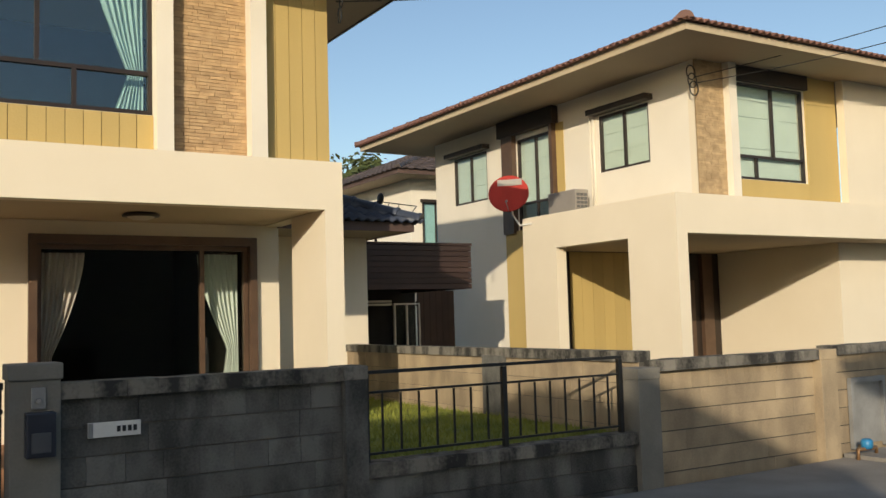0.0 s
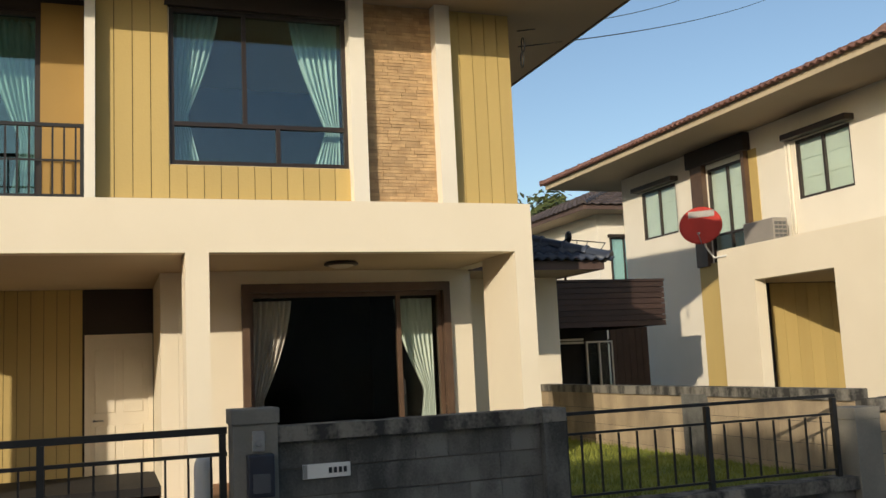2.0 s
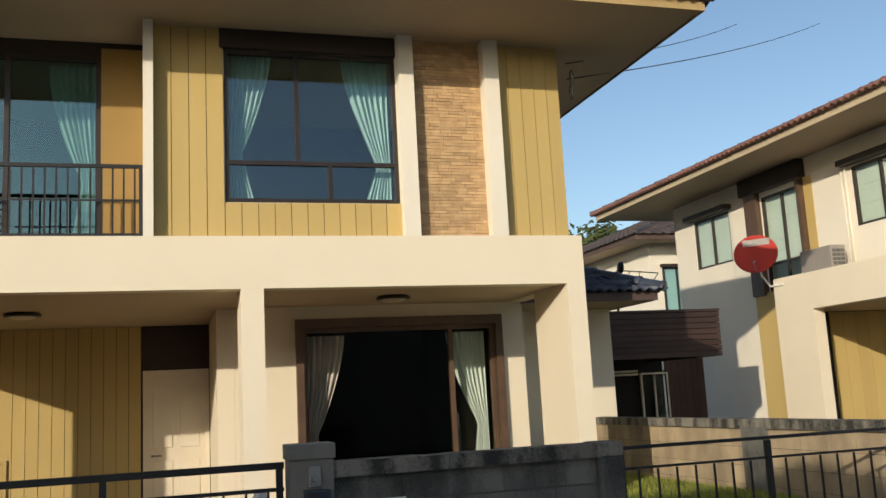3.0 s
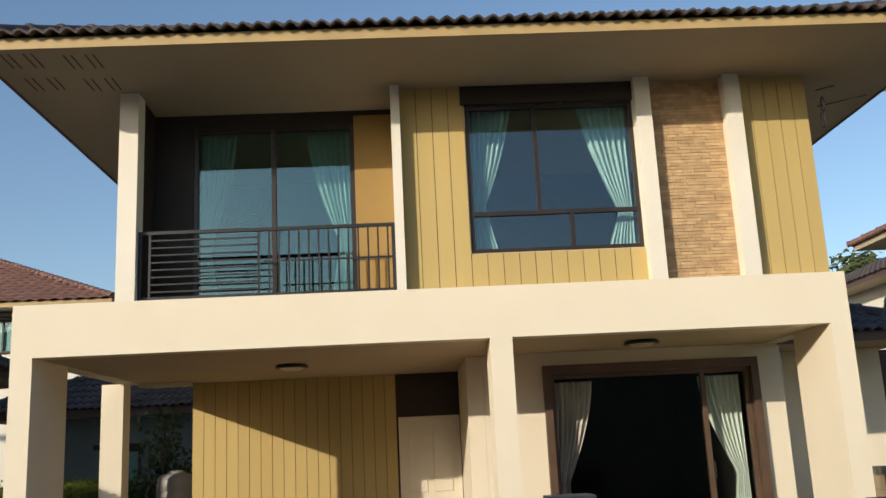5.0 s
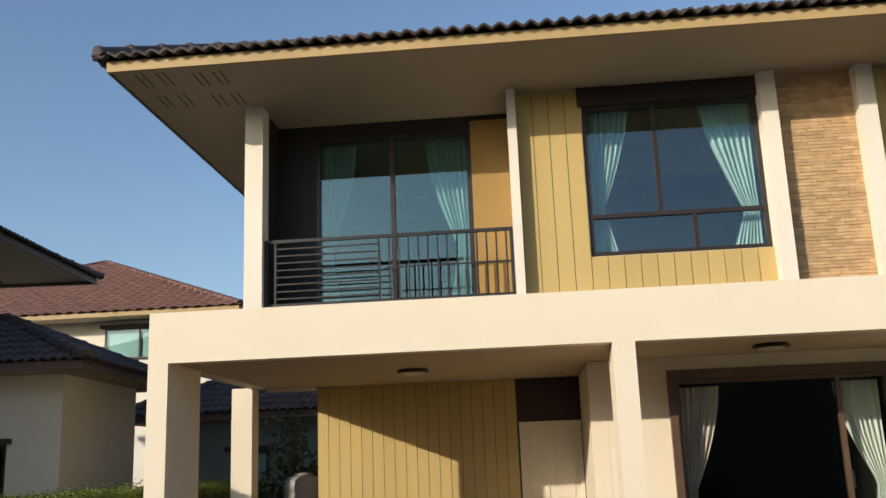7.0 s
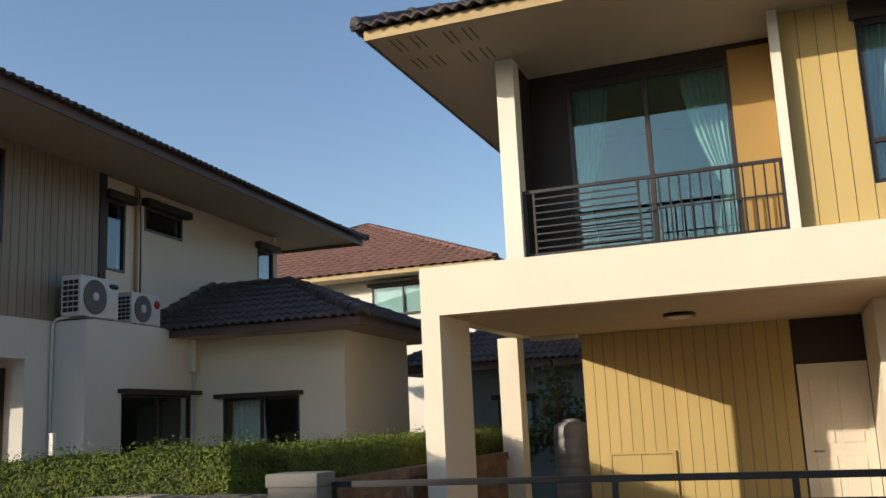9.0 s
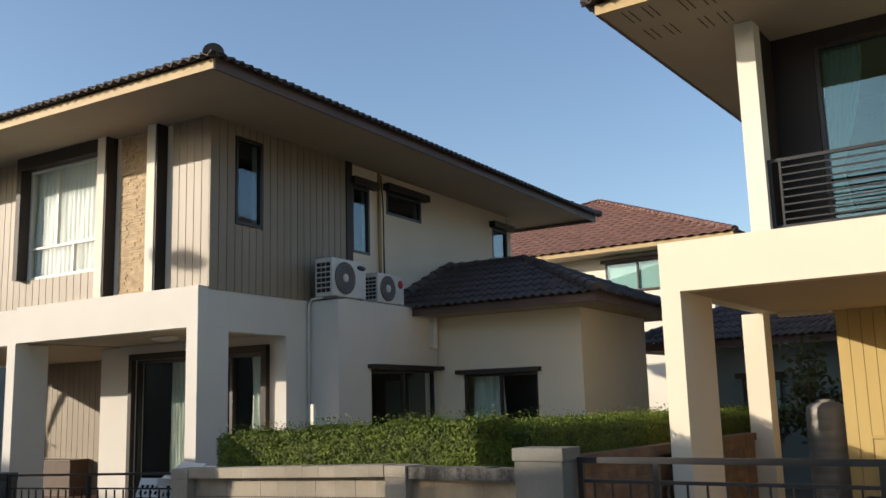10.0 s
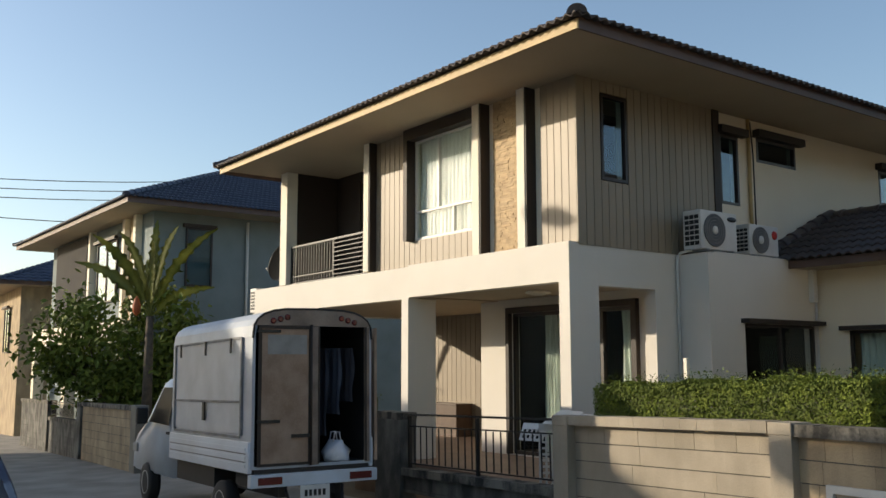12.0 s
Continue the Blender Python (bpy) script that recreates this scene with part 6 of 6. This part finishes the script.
# ---- delivery truck ----
def truck():
    """A small white box truck, its back door half open; built level with its tail at x = -10, then leaned with the street."""
    X, Y0, Y1, G = -10.0, 3.91, 5.40, -0.245
    T = thing("truck", (X, (Y0 + Y1) / 2, G), "small white pickup truck with a box body, rear door open", "truck")
    M_TRUCK = material("truck_white", (0.62, 0.68, 0.75), 0.3, (0.52, 0.56, 0.6), 2, 60, 0.03)
    M_BOXP = material("dull_box_panel", (0.44, 0.48, 0.52), 0.45, (0.36, 0.39, 0.43), 3, 60, 0.08)
    M_RUSTD = material("rusty_door", (0.38, 0.265, 0.19), 0.6, (0.25, 0.16, 0.105), 4, 60, 0.15)
    M_DIM = material("dull_grey_edge", (0.24, 0.25, 0.26), 0.6, (0.13, 0.13, 0.13), 5, 60, 0.05)
    M_RUBBER = material("rubber", (0.02, 0.02, 0.02), 0.8)
    M_TAIL = material("tail_lens", (0.14, 0.016, 0.014), 0.25)
    M_BAG = material("white_bag", (0.72, 0.74, 0.8), 0.5)
    zb, zs, za = G + 0.74, G + 2.30, G + 2.52
    ym = (Y0 + Y1) / 2
    # box shell with a domed roof: an open tail
    def profile(inset):
        pts = [(Y0 + inset, zb + inset)]
        pts.append((Y0 + inset, zs - 0.12))
        n = 12
        for i in range(n + 1):
            a = math.pi * (1 - i / n)
            w = (Y1 - Y0) / 2 - inset
            pts.append((ym + w * math.copysign(abs(math.cos(a)) ** 0.55, math.cos(a)), zs - 0.1 + (za - zs + 0.1 - inset) * math.sin(a) ** 0.7))
        pts.append((Y1 - inset, zs - 0.12))
        pts.append((Y1 - inset, zb + inset))
        return pts
    bm = bmesh.new()
    outer, inner = profile(0), profile(0.035)
    rings = []
    for pts, x in ((outer, X), (outer, X - 2.95), (inner, X - 2.9), (inner, X)):
        rings.append([bm.verts.new((x, y, z)) for y, z in pts])
    for r0, r1 in ((0, 1), (2, 3), (3, 0)):
        n = len(outer)
        for i in range(n):
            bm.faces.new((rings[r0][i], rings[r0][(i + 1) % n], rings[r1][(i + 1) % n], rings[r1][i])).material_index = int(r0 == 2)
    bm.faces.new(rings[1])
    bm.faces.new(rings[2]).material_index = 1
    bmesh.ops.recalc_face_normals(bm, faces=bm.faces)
    # inside faces are near-black: the shade within the box is painted on
    part("box_body", bm, (M_BOXP, M_SHADE), T, "dull white box body with a domed roof")
    # rear frame, closed door, jambs
    M_REAR = material("worn_cream_frame", (0.30, 0.23, 0.18), 0.55, (0.15, 0.11, 0.085), 3, 60, 0.08)
    bm = bmesh.new()
    arch = [(Y0 + 0.004, zs + 0.025)] + [(y, z - 0.004) for y, z in outer if z > zs + 0.04] + [(Y1 - 0.004, zs + 0.025)]
    f = bm.faces.new([bm.verts.new((X - 0.02, y, z)) for y, z in arch])
    r = bmesh.ops.extrude_face_region(bm, geom=[f])
    bmesh.ops.translate(bm, verts=[e for e in r["geom"] if isinstance(e, bmesh.types.BMVert)], vec=(0.035, 0, 0))
    bmesh.ops.recalc_face_normals(bm, faces=bm.faces)
    part("rear_header", bm, M_REAR, T, "worn cream arched panel over the doors")
    part("rim", pipe([(X + 0.008, y, z) for y, z in outer[1:-1]], 0.014, 6), M_RUBBER, T)
    door = part("rear_door", soft_box(X - 0.02, X + 0.02, Y0 + 0.09, ym - 0.06, zb + 0.03, zs + 0.02, 0.006), M_RUSTD, T, "worn rust-stained rear door")
    part("door_window", boxes((X + 0.021, X + 0.026, Y0 + 0.17, ym - 0.1, zb + 1.26, zb + 1.48)), M_GREY, door)
    for z in (zb + 0.5, zb + 1.5):
        part("hinge", boxes((X + 0.021, X + 0.04, Y0 + 0.05, Y0 + 0.32, z, z + 0.035)), M_BLACK, door)
    part("latch_bar", pipe([(X + 0.04, ym - 0.05, zb + 0.02), (X + 0.04, ym - 0.05, zs + 0.04)], 0.016), M_BROWN, door)
    part("latch", boxes((X + 0.021, X + 0.05, ym - 0.28, ym - 0.06, zb + 0.33, zb + 0.37)), M_BLACK, door)
    part("jamb", boxes((X - 0.02, X + 0.02, ym - 0.055, ym + 0.06, zb + 0.02, zs + 0.02)), M_REAR, T)
    part("jamb", boxes((X - 0.02, X + 0.02, Y1 - 0.09, Y1 - 0.035, zb + 0.02, zs + 0.02)), M_REAR, T)
    bm = soft_box(X - 0.62, X, Y1 + 0.04, Y1 + 0.075, zb + 0.03, zs + 0.02, 0.006)
    bmesh.ops.rotate(bm, cent=(X, Y1 + 0.05, zb), matrix=Matrix.Rotation(radians(-22), 3, "Z"), verts=bm.verts)
    part("rear_door", bm, M_RUSTD, T, "rear door folded back along the side")
    for b in ((Y0 + 0.06, Y0 + 0.1, zb + 0.03, zs + 0.02), (ym - 0.075, ym - 0.045, zb + 0.03, zs + 0.02), (Y0 + 0.1, ym - 0.075, zb + 0.03, zb + 0.06), (Y0 + 0.1, ym - 0.075, zs - 0.015, zs + 0.02)):
        part("door_edge", boxes((X + 0.0205, X + 0.03, b[0], b[1], b[2], b[3])), M_BROWN, door, "dark rubber edge")
    part("opening_seal", boxes((X + 0.0205, X + 0.03, Y1 - 0.095, Y1 - 0.075, zb + 0.03, zs + 0.02), (X + 0.0205, X + 0.03, ym + 0.045, ym + 0.062, zb + 0.03, zs + 0.02)), M_BROWN, T)
    for k in range(3):
        for side in (-1, 1):
            y = ym + side * (0.34 + k * 0.085)
            bm = bmesh.new()
            lathe(bm, [(0.034, X + 0.013), (0.034, X + 0.025), (0.02, X + 0.035)], (0, y, zs + 0.12 - 0.022 * k), "x", 14)
            part("marker_lamp", bm, M_TAIL, T)
    # side shutter of the box
    sh = part("side_panel", boxes((X - 2.75, X - 0.3, Y0 - 0.014, Y0 - 0.002, zb + 0.38, zs - 0.12)), M_BOXP, T)
    for b in ((X - 2.785, X - 2.75, zb + 0.36, zs - 0.1), (X - 0.3, X - 0.265, zb + 0.36, zs - 0.1)):
        part("panel_frame", boxes((b[0], b[1], Y0 - 0.03, Y0 - 0.001, b[2], b[3])), M_DIM, sh)
    for z in (zb + 0.33, zb + 0.72, zs - 0.12):
        part("panel_frame", boxes((X - 2.749, X - 0.301, Y0 - 0.03, Y0 - 0.0145, z, z + 0.028)), M_DIM, sh)
    for x in (X - 2.5, X - 1.5, X - 0.6):
        part("bracket", boxes((x, x + 0.028, Y0 - 0.05, Y0 - 0.031, zs - 0.27, zs - 0.1)), M_BLACK, sh)
    part("lock", boxes((X - 1.55, X - 1.47, Y0 - 0.05, Y0 - 0.031, zb + 0.5, zb + 0.72)), M_BLACK, sh)
    # low tray side and chassis
    part("tray_side", soft_box(X - 2.95, X - 0.02, Y0 - 0.03, Y0 + 0.02, zb - 0.04, zb + 0.30, 0.01), M_TRUCK, T, "white pressed steel tray side")
    for z in (zb + 0.02, zb + 0.11, zb + 0.20):
        part("tray_rib", boxes((X - 2.9, X - 0.08, Y0 - 0.042, Y0 - 0.031, z, z + 0.035)), M_TRUCK, T)
    for z in (zb + 0.075, zb + 0.165):
        part("tray_groove", boxes((X - 2.9, X - 0.08, Y0 - 0.034, Y0 - 0.031, z, z + 0.012)), M_DIM, T)
    part("tray_side", soft_box(X - 2.95, X - 0.02, Y1 - 0.02, Y1 + 0.03, zb - 0.04, zb + 0.30, 0.01), M_TRUCK, T)
    part("floor", boxes((X - 2.95, X + 0.0, Y0 + 0.04, Y1 - 0.04, zb - 0.06, zb - 0.0)), M_BLACK, T)
    part("chassis", boxes((X - 4.6, X - 0.05, Y0 + 0.35, Y0 + 0.45, G + 0.42, G + 0.6), (X - 4.6, X - 0.05, Y1 - 0.45, Y1 - 0.35, G + 0.42, G + 0.6)), M_BLACK, T)
    part("underbody", boxes((X - 2.85, X - 1.35, Y0 + 0.06, Y1 - 0.06, zb - 0.3, zb - 0.061), (X - 0.62, X - 0.06, Y0 + 0.06, Y1 - 0.06, zb - 0.2, zb - 0.061)), M_RUBBER, T)
    part("bumper", soft_box(X - 0.02, X + 0.09, Y0 - 0.03, Y1 + 0.03, G + 0.55, G + 0.69, 0.012), M_TRUCK, T)
    for a, b in ((Y0 + 0.05, Y0 + 0.33), (Y1 - 0.33, Y1 - 0.05)):
        part("tail_lamp", soft_box(X + 0.085, X + 0.105, a, b, G + 0.58, G + 0.66, 0.006), M_TAIL, T, "red tail lamp")
    pl = part("number_plate", soft_box(X + 0.088, X + 0.1, ym - 0.2, ym + 0.16, G + 0.38, G + 0.55, 0.004), M_METALW, T)
    for i in range(5):
        part("mark", boxes((X + 0.1005, X + 0.103, ym - 0.15 + i * 0.055, ym - 0.115 + i * 0.055, G + 0.43, G + 0.50)), M_BLACK, pl)
    part("step", pipe([(X + 0.03, ym - 0.35, G + 0.52), (X + 0.09, ym - 0.3, G + 0.32), (X + 0.09, ym + 0.3, G + 0.32), (X + 0.03, ym + 0.35, G + 0.52)], 0.02), M_BLACK, T)
    # cab
    bm = bmesh.new()
    side = [(-2.98, 0.42), (-2.98, 1.72), (-3.25, 1.78), (-3.62, 1.74), (-4.25, 1.16), (-4.75, 0.98), (-4.95, 0.78), (-4.98, 0.42)]
    l = [bm.verts.new((X + a, Y0 + (0.02 if b < 1.3 else 0.1), G + b)) for a, b in side]
    r = [bm.verts.new((X + a, Y1 - (0.02 if b < 1.3 else 0.1), G + b)) for a, b in side]
    bm.faces.new(l)
    bm.faces.new(r[::-1])
    for i in range(len(side)):
        k = (i + 1) % len(side)
        bm.faces.new((l[i], r[i], r[k], l[k]))
    bmesh.ops.recalc_face_normals(bm, faces=bm.faces)
    bmesh.ops.bevel(bm, geom=list(bm.edges), offset=0.035, segments=3, affect="EDGES")
    for f in bm.faces:
        f.smooth = True
    part("cab", bm, M_TRUCK, T, "white rounded cab")
    bm = bmesh.new()
    v = [bm.verts.new((X + a, Y0 + o, G + b)) for a, b, o in ((-3.08, 1.12, 0.003), (-3.08, 1.64, 0.055), (-3.55, 1.64, 0.055), (-4.08, 1.15, 0.003))]
    bm.faces.new(v)
    bmesh.ops.solidify(bm, geom=list(bm.faces), thickness=0.008)
    part("side_window", bm, M_BLACK, T, "dark cab side window")
    part("door_handle", boxes((X - 3.2, X - 3.08, Y0 - 0.005, Y0 + 0.02, G + 1.0, G + 1.035)), M_BLACK, T)
    part("mirror", soft_box(X - 4.1, X - 4.0, Y0 - 0.2, Y0 - 0.03, G + 1.12, G + 1.36, 0.03), M_BLACK, T, "black door mirror")
    part("headlamp", soft_box(X - 4.97, X - 4.72, Y0 + 0.0, Y0 + 0.18, G + 0.68, G + 0.82, 0.03), M_GREY, T)
    for x in (X - 0.98, X - 4.2):
        for y in (Y0 + 0.08, Y1 - 0.08):
            bm = bmesh.new()
            s = -1 if y < ym else 1
            lathe(bm, [(0.17, y - 0.08), (0.26, y - 0.08), (0.28, y - 0.05), (0.28, y + 0.05), (0.26, y + 0.08), (0.17, y + 0.08)], (x, 0, G + 0.28), "y", 28)
            w = part("wheel", bm, M_RUBBER, T)
            bm = bmesh.new()
            lathe(bm, [(0.04, y + s * 0.07), (0.12, y + s * 0.05), (0.165, y + s * 0.085), (0.172, y + s * 0.06)], (x, 0, G + 0.28), "y", 24)
            part("rim", bm, M_METALW, w)
    # load: hanging clothes, a crate and a carrier bag
    T.rotation_euler = (0, radians(-1.2), 0)
    bag = thing("carrier_bag", (X - 0.2, ym + 0.36, zb), "full white plastic carrier bag in the truck", "bag")
    bm = bmesh.new()
    lathe(bm, [(0.1, 0.0), (0.15, 0.05), (0.16, 0.14), (0.12, 0.22), (0.05, 0.27)], (X - 0.2, ym + 0.36, zb), "z", 16)
    for q in bm.verts:
        q.co += Vector((noise.noise(q.co * 9), noise.noise(q.co * 9 + Vector((5, 0, 0))), 0)) * 0.09
    part("bag", bm, M_BAG, bag)
    for o in (-0.05, 0.05):
        part("handle", pipe([(X - 0.2 + o, ym + 0.31, zb + 0.25), (X - 0.2 + o, ym + 0.33, zb + 0.36), (X - 0.2 + o, ym + 0.39, zb + 0.36), (X - 0.2 + o, ym + 0.41, zb + 0.25)], 0.008, 6), M_BAG, bag)
    M_CLOTH = [material("cloth", c, 0.9) for c in ((0.05, 0.055, 0.075), (0.45, 0.30, 0.03), (0.06, 0.065, 0.09), (0.09, 0.1, 0.13), (0.04, 0.04, 0.05))]
    for i, m in enumerate(M_CLOTH):
        y = ym + 0.06 + i * 0.12
        ln = (0.8, 0.35, 1.0, 0.75, 0.6)[i]
        tagged(curtain(X - 0.9 + 0.1 * i, X - 0.5 + 0.1 * i, y, zs - 0.25 - ln, zs - 0.22, m, None, 0, "garment hanging inside the truck box", waves=3, depth=0.03), category="garment")
    return T


truck()

# ---- dark car at the road side ----
def parked_car():
    C = thing("car", (-10.1, 0.5, -0.3), "dark blue parked car with a rounded body", "car")
    M_CAR = material("dark_blue_paint", (0.008, 0.015, 0.05), 0.18, (0.007, 0.012, 0.04), 2, 60, 0.0)
    prof = [(-8.5, 0.3), (-8.4, 0.62), (-8.7, 0.78), (-9.7, 0.95), (-10.4, 1.42), (-11.6, 1.46), (-12.2, 1.0), (-12.6, 0.9), (-12.8, 0.6), (-12.7, 0.3)]
    bm = bmesh.new()
    l = [bm.verts.new((x, -0.2 + (0.15 if z > 1.05 else 0), z - 0.3)) for x, z in prof]
    r = [bm.verts.new((x, 1.45 - (0.15 if z > 1.05 else 0), z - 0.3)) for x, z in prof]
    bm.faces.new(l)
    bm.faces.new(r[::-1])
    for i in range(len(prof)):
        k = (i + 1) % len(prof)
        bm.faces.new((l[i], r[i], r[k], l[k]))
    bmesh.ops.recalc_face_normals(bm, faces=bm.faces)
    bmesh.ops.bevel(bm, geom=list(bm.edges), offset=0.09, segments=4, affect="EDGES")
    for f in bm.faces:
        f.smooth = True
    part("body", bm, M_CAR, C)
    for x in (-9.25, -12.0):
        bm = bmesh.new()
        lathe(bm, [(0.2, 1.28), (0.3, 1.28), (0.31, 1.4), (0.29, 1.48), (0.15, 1.48)], (x, 0, 0.31 + fall(x)), "y", 24)
        part("wheel", bm, M_BLACK, C)
    return C


parked_car()

# ---- perforated rack on the terrace edge ----
C = thing("plastic_rack", (-8.7, 7.1, 0.2), "white perforated plastic rack leaning by the fence", "rack")
def sieve(cx, cy, cz, w, h, turn, tip):
    holes = [(-w / 2 + 0.03 + i * 0.07, -w / 2 + 0.075 + i * 0.07, -h / 2 + 0.03 + j * 0.07, -h / 2 + 0.075 + j * 0.07) for i in range(int((w - 0.04) / 0.07)) for j in range(int((h - 0.04) / 0.07))]
    bm = wall_y(-w / 2, w / 2, 0, 0.015, -h / 2, h / 2, holes)
    bm.transform(Matrix.Translation((cx, cy, cz)) @ Matrix.Rotation(radians(turn), 4, "Z") @ Matrix.Rotation(radians(tip), 4, "X"))
    return bm
part("side_panel", sieve(-8.76, 7.1, 0.45, 0.3, 1.0, 55, 0), M_METALW, C)
part("side_panel", sieve(-8.3, 7.15, 0.5, 0.3, 1.08, 75, 0), M_METALW, C)
part("shelf", sieve(-9.05, 7.05, 0.84, 0.36, 0.22, 12, -25), M_METALW, C)
part("shelf", sieve(-8.55, 7.1, 1.03, 0.5, 0.3, -8, -60), M_METALW, C)
part("shelf", sieve(-8.25, 7.2, 1.03, 0.4, 0.3, 6, -75), M_METALW, C)

P = thing("drain_pipe", (-26.4, 10.9, 3.0), "white plastic drain pipe on the grey wall", "pipe")
part("pipe", pipe([(-26.39, 11.2, 5.9), (-26.39, 11.2, 2.9), (-26.39, 13.2, 2.9)], 0.05), M_METALW, P)
turned(P)
